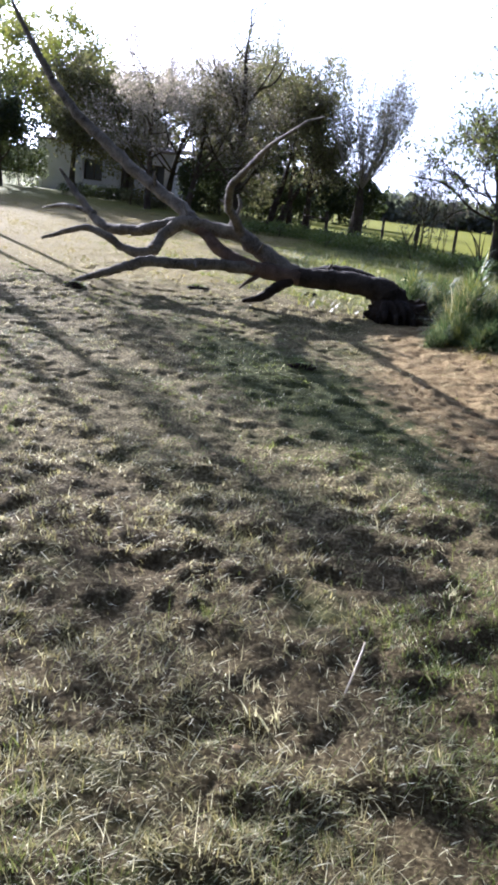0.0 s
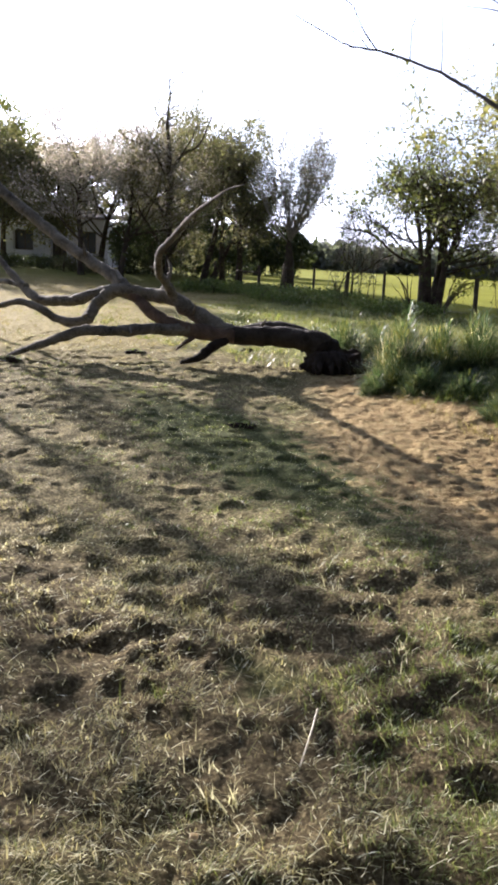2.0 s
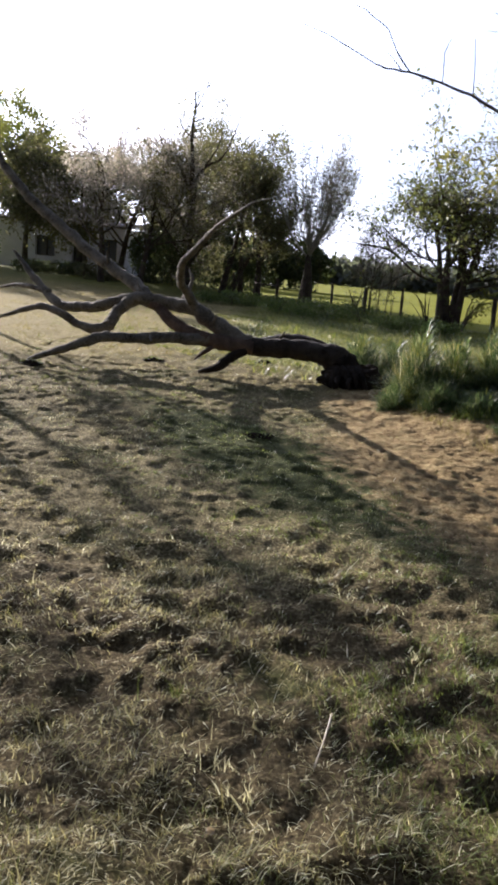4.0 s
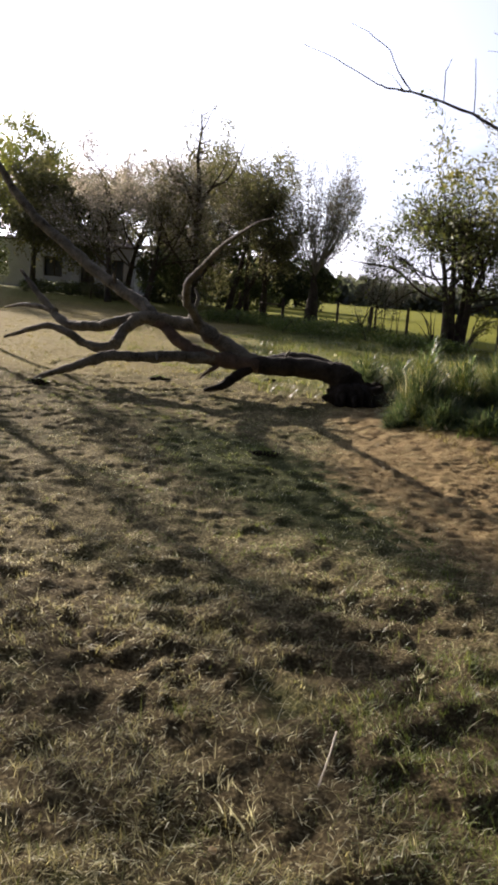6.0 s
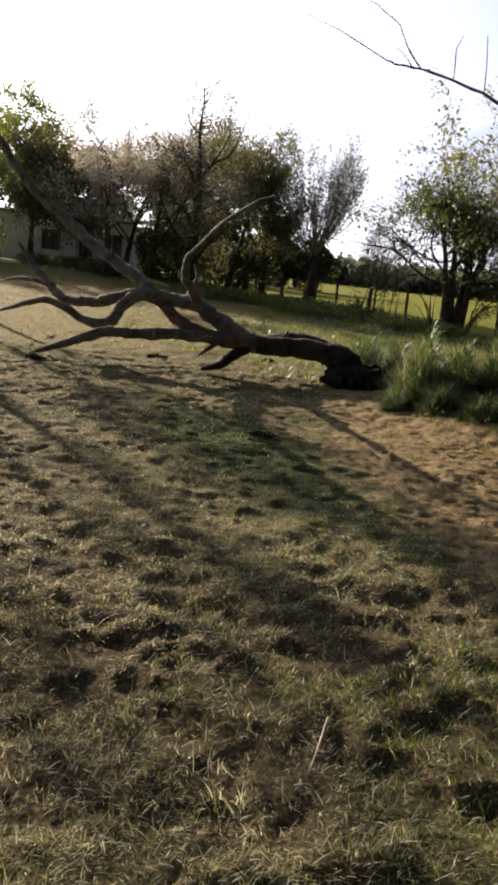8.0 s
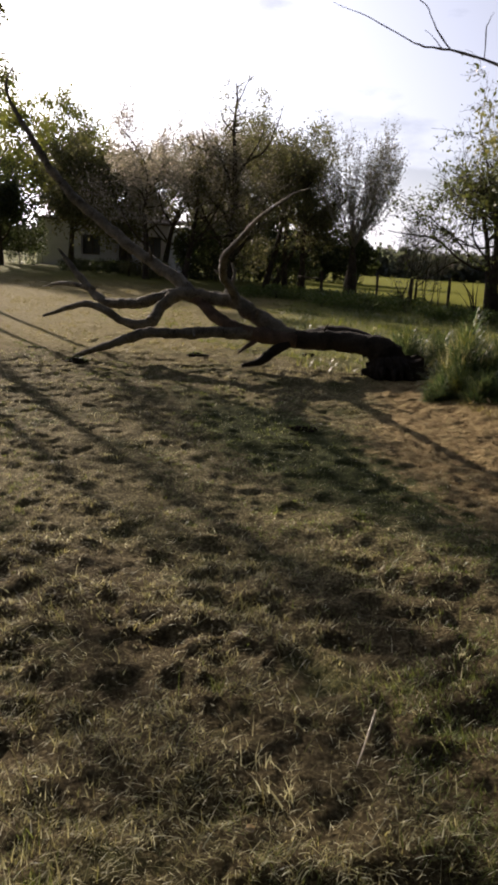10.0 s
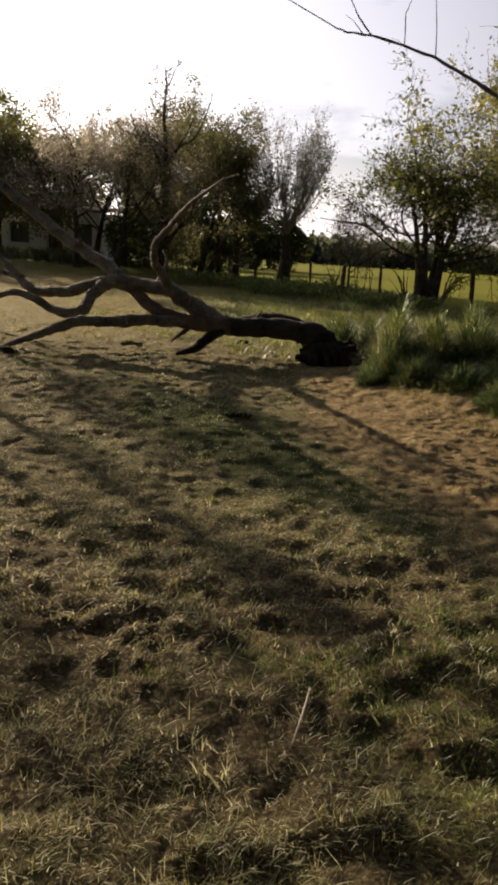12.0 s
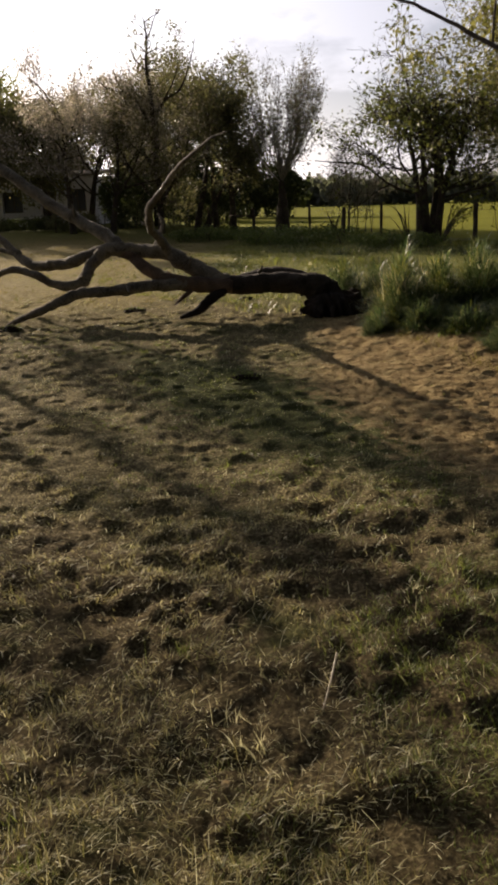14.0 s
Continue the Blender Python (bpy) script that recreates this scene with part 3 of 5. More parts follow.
def grow(r, tubes, start, way, length, radius, level, spec, tips, sides):
    """One branch and, by the spec, those that leave it. Trunks and limbs get a tube each, finer wood is gathered."""
    steps = spec["steps"][level]
    p, d = np.array(start, float), unit(np.array(way, float))
    line = [(*p, radius)]
    for i in range(steps):
        d = unit(d + r.normal(0, spec["wander"][level], 3) + np.array([0, 0, spec["rise"][level]]))
        p = p + d * length / steps
        s = (i + 1) / steps
        line.append((*p, max(radius * (1 - spec["taper"] * s), 0.006)))
    if level < 2:
        t = Tubes()
        t.add(smooth_line(line, 2), sides[level], 0.12, r.integers(0, 99))
        tubes[level].append(t)
    else:
        tubes[2].add(np.array(line), sides[level])
    pts = np.array(line)[:, :3]
    if level >= spec["leaf_from"]:
        for q in pts[1:]:
            tips.append(q)
    if level + 1 < len(spec["steps"]):
        for k in range(spec["count"][level]):
            s = r.uniform(spec["from"][level], 1.0)
            f = s * steps
            i = min(int(f), steps - 1)
            at = pts[i] + (pts[i + 1] - pts[i]) * (f - i)
            along = unit(pts[i + 1] - pts[i])
            side = unit(np.cross(along, r.normal(0, 1, 3)))
            ang = min(r.normal(spec["angle"][level], 0.15), spec["angle"][level] * 1.25)
            w = along * math.cos(ang) + side * math.sin(ang)
            rr = max(line[i][3] * spec["thin"][level] * r.uniform(0.7, 1.1), 0.007)
            grow(r, tubes, at, w, length * spec["short"][level] * r.uniform(0.65, 1.2) * (1.15 - 0.4 * s), rr, level + 1, spec, tips, sides)


RAGGED = dict(steps=(6, 7, 6, 4), wander=(0.08, 0.16, 0.22, 0.3), rise=(0.05, 0.12, 0.12, 0.05), taper=0.78, leaf_from=2, count=(11, 8, 6, 0), angle=(0.95, 0.7, 0.65, 0.7), thin=(0.5, 0.5, 0.5, 0.5), short=(0.8, 0.55, 0.5, 0.5), **{"from": (0.25, 0.25, 0.2, 0.2)})
ROUND = dict(steps=(6, 6, 5, 4), wander=(0.08, 0.2, 0.28, 0.3), rise=(0.05, 0.06, 0.03, 0.0), taper=0.75, leaf_from=2, count=(10, 8, 6, 0), angle=(0.8, 0.8, 0.8, 0.7), thin=(0.5, 0.5, 0.5, 0.5), short=(0.72, 0.5, 0.5, 0.5), **{"from": (0.25, 0.25, 0.2, 0.2)})
FAN = dict(steps=(4, 7, 6, 4), wander=(0.04, 0.06, 0.1, 0.2), rise=(0.0, 0.2, 0.14, 0.06), taper=0.85, leaf_from=2, count=(26, 8, 5, 0), angle=(0.84, 0.36, 0.45, 0.5), thin=(0.32, 0.45, 0.5, 0.5), short=(1.62, 0.4, 0.5, 0.5), **{"from": (0.78, 0.12, 0.2, 0.2)})
STEMS = dict(ROUND, count=(10, 9, 8, 0), rise=(0.02, 0.03, 0.03, 0.0), angle=(0.95, 0.8, 0.8, 0.7), short=(0.76, 0.5, 0.5, 0.5), **{"from": (0.32, 0.2, 0.2, 0.2)})
BUSHY = dict(STEMS, angle=(1.05, 0.85, 0.8, 0.7), rise=(0.02, 0.03, 0.03, 0.0), count=(10, 9, 8, 0), **{"from": (0.3, 0.2, 0.2, 0.2)})
TWIGGY = dict(ROUND, rise=(0.04, 0.08, 0.1, 0.08), angle=(0.75, 0.6, 0.6, 0.6), count=(13, 10, 9, 0), short=(0.8, 0.5, 0.62, 0.5))
HIGH = dict(ROUND, count=(11, 9, 7, 0), rise=(0.03, 0.03, 0.03, 0.0), **{"from": (0.55, 0.25, 0.2, 0.2)})
SLIM = dict(ROUND, count=(11, 5, 4, 0), rise=(0.05, 0.1, 0.08, 0.0), short=(0.125, 0.55, 0.5, 0.5), **{"from": (0.45, 0.2, 0.2, 0.2)})

SPARSE = dict(SLIM, count=(9, 5, 4, 0), **{"from": (0.62, 0.2, 0.2, 0.2)})
TWIGHIGH = dict(TWIGGY, angle=(0.95, 0.7, 0.65, 0.6), rise=(0.04, 0.06, 0.1, 0.08), **{"from": (0.32, 0.25, 0.2, 0.2)})
LOW = dict(ROUND, count=(14, 9, 6, 0), angle=(1.1, 0.9, 0.8, 0.7), rise=(0.04, 0.02, 0.02, 0.0), **{"from": (0.4, 0.25, 0.2, 0.2)})
TOPPED = dict(SLIM, count=(9, 5, 4, 0), **{"from": (0.8, 0.2, 0.2, 0.2)})

THIN = dict(TOPPED, count=(5, 4, 3, 0))


def tree(label, at, height_m, radius, spec, leaf, leaves, leaf_size, seed, stems=((0, 0, 1, 1.0),), spread=0.15, bark=None, twig=None, trunk_share=0.55, slim=0.5, limb_mat=None):
    r = np.random.default_rng(seed)
    thing = new("tree")
    thing.location = at
    tagged(thing, label, "tree", group="trees round the meadow")
    tubes, tips = [[], [], Tubes()], []
    for sx, sy, sz, share in stems:
        grow(r, tubes, (sx * 1.2, sy * 1.2, -0.15), (sx, sy, sz), height_m * trunk_share * share, radius * (0.6 + 0.4 * share) if len(stems) > 1 else radius, 0, spec, tips, (9, 6, 3, 3))
    for t in tubes[0]:
        child("trunk", t.mesh("trunk", bark or BARK), thing)
    for t in tubes[1]:
        child("limb", t.mesh("limb", limb_mat or bark or BARK), thing)
    child("branchwork", tubes[2].mesh("branchwork", twig or TWIG), thing, kind="stuff")
    tips = np.array(tips)
    if leaves:
        pick = tips[r.integers(0, len(tips), leaves)]
        child("crown", leaves_mesh("crown", pick, leaf_size, leaf, spread, random_state=r, slim=slim), thing)
    return thing


def shrub(label, at, wide, deep, tall, leaf, leaves, leaf_size, seed, category="shrub"):
    """Low bushes: a handful of stems under lumpy foliage with gaps."""
    r = np.random.default_rng(seed)
    thing = new("shrub")
    thing.location = at
    tagged(thing, label, category, group="shrubs under the trees")
    t = Tubes()
    n = max(6, int(wide * 3))
    for k in range(n):
        x0, y0 = r.uniform(-0.4, 0.4) * wide, r.uniform(-0.4, 0.4) * deep
        t.add(smooth_line([(x0, y0, -0.1, 0.016), (x0 + r.normal(0, 0.12), y0 + r.normal(0, 0.12), tall * 0.4, 0.012), (x0 + r.normal(0, 0.25), y0 + r.normal(0, 0.2), tall * 0.85, 0.006)], 3), 5)
    child("stemwork", t.mesh("stemwork", BARK), thing, kind="stuff")
    p = r.uniform(-1, 1, (leaves * 3, 3))
    ang = np.arctan2(p[:, 1], p[:, 0])
    reach = 0.72 + 0.2 * np.sin(ang * 3 + seed) + 0.22 * grain(p[:, 0] * wide * 1.2 + seed, p[:, 2] * tall * 1.2, seed)
    rad = np.sqrt((np.abs(p) ** 2.4).sum(1))
    p = p[(rad < reach) & (rad > reach * 0.35)][:leaves]
    c = p * np.array([wide / 2, deep / 2, tall / 2]) * 1.15 + np.array([0, 0, tall * 0.5])
    c[:, 2] = np.maximum(c[:, 2], 0.03)
    child("foliage", leaves_mesh("foliage", c, leaf_size, leaf, 0.06, random_state=r), thing)
    return thing


# many dark stems with sparse young leaves, by the fence
tree("many-stemmed tree with sparse yellow-green spring leaves by the fence", on_ground(4.85, 29.5), 8.2, 0.17, BUSHY, LEAF_SPRING, 6800, 0.155, 31, twig=BARK,
     stems=((0, 0, 1, 1.0), (0.18, 0.12, 4.0, 0.95), (-0.17, -0.12, 4.0, 0.85), (0.3, -0.06, 5.0, 0.9), (0.08, 0.26, 5.0, 0.8)), spread=0.14, trunk_share=0.62)
tree("tall pale-trunked tree with loose yellow-green sprays", on_ground(7.5, 25.6), 9.6, 0.17, HIGH, LEAF_OLIVE, 8500, 0.16, 42, spread=0.17, trunk_share=0.6, bark=PALEBARK)
tree("slender tall tree with loose leafy sprays", on_ground(9.2, 27.0), 12.5, 0.12, HIGH, LEAF_OLIVE, 5000, 0.12, 72, spread=0.15, trunk_share=0.66)
tree("leafy tree behind the many-stemmed one", on_ground(9.3, 31.6), 8.6, 0.15, STEMS, LEAF_OLIVE, 5500, 0.12, 58, spread=0.16, trunk_share=0.6, twig=BARK)
tree("leafy tree with crowded dark branches beyond the fence", on_ground(10.2, 33.5), 9.0, 0.15, STEMS, LEAF_OLIVE, 7500, 0.12, 64, spread=0.16, trunk_share=0.6, twig=BARK)
# lopped tree with a fan of bare rods
tree("lopped bare tree with a fan of upright rods", on_ground(-0.6, 40.0), 9.4, 0.4, FAN, BUD, 6500, 0.1, 332, spread=0.1, trunk_share=0.34, twig=PALETWIG, limb_mat=PALETWIG)
tree("slender pale budding tree by the field edge", on_ground(2.7, 41.0), 5.4, 0.07, TWIGGY, BUD, 400, 0.07, 69, spread=0.12, trunk_share=0.55, twig=PALETWIG)
# the group before the house
leader_tree = tree("dark leafy tree with a tall bare leader", on_ground(-6.7, 40.0), 9.0, 0.2, RAGGED, LEAF_MID, 8000, 0.13, 33, spread=0.16, trunk_share=0.6)
limb(leader_tree, "leader", [(0.0, -0.1, 2.4, 0.15), (0.1, -0.9, 4.2, 0.13), (0.17, -1.5, 6.0, 0.1), (0.06, -1.6, 7.4, 0.07), (0.13, -1.6, 8.7, 0.045), (0.02, -1.6, 9.4, 0.02)], BARK, 7, 0.15, 80)
LOWER_BRANCHES = ([(0.15, -1.2, 5.2, 0.08), (0.8, -1.4, 6.0, 0.06), (1.5, -1.5, 6.4, 0.045), (2.0, -1.5, 7.4, 0.03), (2.35, -1.5, 8.6, 0.012)],
                  [(0.1, -1.0, 4.6, 0.08), (-0.5, -1.3, 5.9, 0.06), (-1.2, -1.5, 6.5, 0.045), (-1.5, -1.5, 7.3, 0.02)],
                  [(0.75, -1.4, 6.0, 0.045), (1.3, -1.5, 6.9, 0.03), (1.5, -1.5, 7.6, 0.012)], [(-1.1, -1.5, 6.4, 0.04), (-1.9, -1.5, 6.6, 0.028), (-2.4, -1.5, 7.2, 0.012)])
UPPER_BRANCHES = ([(0.12, -1.6, 8.5, 0.035), (0.35, -1.55, 8.9, 0.028), (0.55, -1.55, 9.4, 0.018), (0.85, -1.55, 9.7, 0.008)],
                  [(0.07, -1.6, 7.2, 0.035), (-0.45, -1.6, 7.7, 0.025), (-0.7, -1.6, 8.3, 0.012)], [(0.1, -1.6, 7.9, 0.03), (0.55, -1.6, 8.1, 0.022), (0.9, -1.6, 8.0, 0.01)])
for k, pts in enumerate(LOWER_BRANCHES + UPPER_BRANCHES):
    limb(leader_tree, "branch", pts, BARK, 7, 0.15, 81 + k)


def leader_twigs():
    """Fine crooked twigs with a few leaves along the bare leader."""
    r = np.random.default_rng(88)
    ends = []
    for k in range(34):
        z = r.uniform(5.0, 9.3)
        a, ln = r.uniform(0, 6.28), r.uniform(0.4, 1.5) * (1.3 - 0.075 * z)
        p, d = np.array([0.1, -1.55, z]), np.array([math.cos(a), 0.5 * math.sin(a), r.uniform(0.1, 0.9)])
        line = [(*p, 0.022)]
        for i in range(5):
            d = d + r.normal(0, 0.28, 3)
            p = p + unit(d) * ln / 5
            line.append((*p, 0.02 * (1 - i / 5.5)))
            if i > 2:
                ends.append(p.copy())
        limb(leader_tree, "twig", line, BARK, 5, 0.1, 100 + k)
    ends = np.array(ends)
    child("foliage", leaves_mesh("foliage", ends[r.integers(0, len(ends), 500)], 0.12, LEAF_MID, 0.09, random_state=r), leader_tree)


leader_twigs()
tree("dense dark olive tree on two leaning trunks", on_ground(-5.5, 42.0), 8.8, 0.2, HIGH, LEAF_MID, 13000, 0.14, 34, stems=((0.25, 0, 1, 1), (0.55, 0, 1, 0.85)), spread=0.2, trunk_share=0.6)
tree("dense dark tree beside the lopped one", on_ground(-3.4, 44.0), 8.4, 0.2, RAGGED, LEAF_MID, 10000, 0.14, 43, spread=0.2, trunk_share=0.6)
# pale twigs take in the haze over the blossom trees
tree("spreading tree full of pale pinkish blossom", on_ground(-10.6, 38.0), 8.9, 0.18, TWIGHIGH, BLOSSOM, 13000, 0.09, 35, spread=0.16, trunk_share=0.58, twig=PALETWIG)
tree("slender twiggy tree full of pale pinkish blossom", on_ground(-8.8, 38.5), 8.9, 0.16, TWIGHIGH, BLOSSOM, 11000, 0.09, 44, spread=0.14, trunk_share=0.6, twig=PALETWIG)
tree("dark dense tree before the house front", on_ground(-13.6, 43.5), 8.2, 0.2, LOW, LEAF_MID, 11600, 0.19, 37, spread=0.25, trunk_share=0.62)
tree("grey-green ragged tree behind the blossom", on_ground(-8.3, 47.5), 10.2, 0.2, RAGGED, LEAF_MID, 12000, 0.14, 66, spread=0.2, trunk_share=0.6)
tree("ragged olive tree behind the leaning trunks", on_ground(-4.9, 49.0), 10.2, 0.2, RAGGED, LEAF_MID, 12000, 0.14, 67, spread=0.2, trunk_share=0.6)
tree("pale twiggy tree beside the house end", on_ground(-11.9, 46.0), 9.4, 0.2, TWIGHIGH, BLOSSOM, 9000, 0.11, 68, spread=0.2, trunk_share=0.6, twig=PALETWIG)
tree("broad dark tree beside the house", on_ground(-17.2, 45.0), 8.2, 0.2, LOW, LEAF_MID, 11600, 0.19, 45, spread=0.25, trunk_share=0.62)
tree("tall yellow-green tree in young leaf", on_ground(-22.0, 53.5), 11.3, 0.25, ROUND, LEAF_YELLOW, 11600, 0.20, 38, spread=0.25, trunk_share=0.66)
tree("tall yellow-green tree behind the yard", on_ground(-23.6, 48.0), 10.8, 0.25, ROUND, LEAF_YELLOW, 13919, 0.20, 46, spread=0.25, trunk_share=0.66)
tree("dark leafy tree at the edge of the yard", on_ground(-20.2, 42.0), 5.8, 0.2, ROUND, LEAF_DARK, 14000, 0.14, 39, spread=0.2, trunk_share=0.6)
tree("dark leafy tree at the end of the yard", on_ground(-22.8, 41.0), 6.5, 0.2, ROUND, LEAF_MID, 14000, 0.14, 47, spread=0.2, trunk_share=0.6)
tree("dense green tree behind the house", on_ground(-17.5, 58.0), 9.5, 0.22, ROUND, LEAF_MID, 12760, 0.22, 49, spread=0.3, trunk_share=0.55)
tree("dense green tree by the house corner", on_ground(-22.0, 55.0), 9.5, 0.22, ROUND, LEAF_MID, 12760, 0.22, 50, spread=0.3, trunk_share=0.55)
shrub("dark tall bush at the house corner", on_ground(-21.3, 46.5), 3.6, 2.2, 4.6, LEAF_DARK, 9000, 0.16, 57)
tree("green tree behind the house roof", on_ground(-13.0, 58.0), 10.0, 0.22, ROUND, LEAF_MID, 11600, 0.20, 48, spread=0.25, trunk_share=0.64)
shrub("dark evergreen bush against the house end", on_ground(-9.3, 43.5), 3.2, 2.5, 3.0, LEAF_DARK, 6000, 0.15, 51)
shrub("dark hedge bush beyond the fence", on_ground(-3.9, 74.0), 9.0, 4.0, 4.6, LEAF_DARK, 14000, 0.36, 52)
shrub("tall dark hedge bush beyond the fence end", on_ground(-11.5, 70.0), 9.0, 4.0, 6.5, LEAF_DARK, 16000, 0.38, 53)
shrub("broad dark bush behind the blossom trees", on_ground(-8.4, 47.0), 6.0, 2.4, 4.6, LEAF_MID, 11000, 0.15, 59)
shrub("dark undergrowth beneath the leaning trunks", on_ground(-5.6, 50.5), 5.0, 1.6, 2.6, LEAF_DARK, 7000, 0.18, 154)
shrub("low clipped dark shrub before the house", on_ground(-14.2, 41.0), 4.6, 1.2, 0.7, LEAF_DARK, 6000, 0.1, 54)
shrub("low dark shrub at the yard edge", on_ground(-10.8, 39.6), 3.0, 1.2, 0.9, LEAF_MID, 4500, 0.1, 55)
# low weeds that also stand in for the shaded strip by the fence
for wx, wy, wide, deep, tall, seed in ((0.4, 29.5, 4.6, 2.6, 0.62, 151), (3.3, 26.2, 3.2, 2.0, 0.45, 152), (-3.2, 33.5, 4.4, 2.2, 0.55, 153)):
    shrub("dark green rank weeds, standing in for shade before the fence", on_ground(wx, wy), wide, deep, tall, LEAF_WEED, 5200, 0.09, seed, "weeds")
shrub("pale young bush beside the lopped tree", on_ground(2.7, 38.5), 3.0, 1.6, 3.8, BUD, 1500, 0.09, 56)
# unseen trees stood on the sunny side, placed to shade the foreground
for k, (px, py, tall, leaves, spec) in enumerate(((-8.45, 17.8, 8.8, 1500, SLIM), (-9.2, 17.3, 7.8, 900, SLIM), (-10.0, 17.6, 7.6, 380, SPARSE), (-10.9, 16.0, 7.0, 200, THIN), (-7.3, 13.3, 6.9, 900, TOPPED), (-8.0, 13.2, 6.6, 700, TOPPED))):
    tree("unseen slender tree that shades the foreground", on_ground(px, py), tall, 0.08, spec, LEAF_SPRING, leaves, 0.12, 70 + k, spread=0.1, trunk_share=0.92)

# ---- the house ----


def house():
    h = new("house")
    h.location = (-17.0, 50.0, 0.32)
    tagged(h, "low pale rendered house with dark windows behind the trees", "house")
    w, d, wall = 9.0, 6.0, 3.0
    holes = [(-0.8, 0.9, 1.3, 1.25), (1.5, 0.0, 1.0, 2.1), (3.3, 0.9, 1.2, 1.35)]
    xs = sorted({-w / 2, w / 2, *(cx + sx * ww / 2 for cx, _, ww, _ in holes for sx in (-1, 1))})
    zs = sorted({-0.4, 0.0, wall, *(z for _, z0, _, hh in holes for z in (z0, z0 + hh))})
    bm = bmesh.new()
    grid = {(x, z): bm.verts.new((x, 0, z)) for x in xs for z in zs}
    for x0, x1 in zip(xs, xs[1:]):
        for z0, z1 in zip(zs, zs[1:]):
            mx, mz = (x0 + x1) / 2, (z0 + z1) / 2
            if not any(abs(mx - cx) < ww / 2 and hz < mz < hz + hh for cx, hz, ww, hh in holes):
                bm.faces.new([grid[x0, z0], grid[x1, z0], grid[x1, z1], grid[x0, z1]])
    bmesh.ops.delete(bm, geom=[v for v in bm.verts if not v.link_faces], context="VERTS")
    bmesh.ops.solidify(bm, geom=bm.faces[:], thickness=-0.25)
    part("front_wall", bm, RENDERED_WALL, h)
    part("back_wall", box_bm((w, 0.25, wall + 0.4), (0, d, wall / 2 - 0.2)), RENDERED_WALL, h)
    for sx in (-1, 1):
        part("side_wall", box_bm((0.25, d - 0.5, wall + 0.4), (sx * (w / 2 - 0.125), d / 2 + 0.05, wall / 2 - 0.2)), RENDERED_WALL, h)
    part("roof", box_bm((w + 0.5, d + 0.9, 0.16), (0, d / 2, wall + 0.3), 0.03, (4, 0, 0)), ROOF, h)
    for cx, z0, ww, hh in holes:
        if z0 > 0:
            win = part("window", box_bm((ww, 0.05, hh), (cx, 0.16, z0 + hh / 2)), GLASS, h, "dark window")
            for sx in (-1, 1):
                part("frame", box_bm((0.07, 0.08, hh), (cx + sx * (ww / 2 - 0.035), 0.1, z0 + hh / 2)), DARK_FRAME, win)
            part("mullion", box_bm((0.05, 0.07, hh), (cx, 0.1, z0 + hh / 2)), DARK_FRAME, win)
            for zz in (z0 + 0.035, z0 + hh - 0.035):
                part("frame", box_bm((ww - 0.14, 0.08, 0.07), (cx, 0.1, zz)), DARK_FRAME, win)
            part("sill", box_bm((ww + 0.2, 0.2, 0.07), (cx, -0.04, z0 - 0.04), 0.01), PALE, win)
        else:
            door = part("door", box_bm((ww, 0.06, hh), (cx, 0.14, hh / 2)), DARK_FRAME, h, "dark wooden door")
            part("handle", box_bm((0.03, 0.06, 0.14), (cx + 0.38, 0.09, 1.05), 0.008), PALE, door)
    return h


house()

# ---- fence ----


def fence():
    f = new("field_fence")
    tagged(f, "row of weathered wooden posts along the crop field", "fence")
    r = np.random.default_rng(5)
    for k in range(-3, 9):
        x, y = 6.41 - 1.42 * k, 28.6 + 2.15 * k
        z = float(height(x, y))
        t = Tubes()
        lx, ly = r.normal(0, 0.04, 2)
        hh = 1.22 * r.uniform(0.94, 1.06)
        rad = 0.075 * r.uniform(0.8, 1.2)
        t.add(smooth_line([(x, y, z - 0.3, rad), (x + lx * 0.5, y + ly * 0.5, z + hh * 0.5, rad), (x + lx, y + ly, z + hh - 0.03, rad * 0.92), (x + lx, y + ly, z + hh, rad * 0.7)], 3), 9, 0.2, k)
        child("post", t.mesh("post", POST), f)
    a, b = [(6.41 - 1.42 * k, 28.6 + 2.15 * k) for k in (6, 7)]
    t = Tubes()
    t.add(smooth_line([(*a, float(height(*a)) + 0.82, 0.035), ((a[0] + b[0]) / 2, (a[1] + b[1]) / 2, float(height(*a)) + 0.8, 0.04), (*b, float(height(*b)) + 0.84, 0.035)], 4), 7, 0.2, 77)
    child("rail", t.mesh("rail", POST), f)
    return f


fence()


def sapling(label, at, shoots, seed, leaf=None):
    """Thin shoots from one foot; each shoot is lean x, lean y, height, radius."""
    r = np.random.default_rng(seed)
    thing = new("sapling")
    thing.location = at
    tagged(thing, label, "sapling", group="young growth by the fence")
    ends = []
    for lx, ly, tall, rad in shoots:
        t = Tubes()
        line = [(lx * s ** 1.5 + r.normal(0, 0.02), ly * s ** 1.5 + r.normal(0, 0.02), -0.1 + (tall + 0.1) * (s if abs(lx) < 0.8 else math.sin(s * 1.7) / 0.99), rad * 1.5 * (1.05 - s)) for s in np.linspace(0, 1, 6)]
        t.add(smooth_line(line, 3), 6, 0.1, seed)
        child("shoot", t.mesh("shoot", TWIG if leaf else BARK), thing)
        ends += [np.array(p[:3]) for p in line[3:]]
    if leaf:
        ends = np.array(ends)
        child("foliage", leaves_mesh("foliage", ends[r.integers(0, len(ends), 420)], 0.1, leaf, 0.1, random_state=r), thing)
    return thing


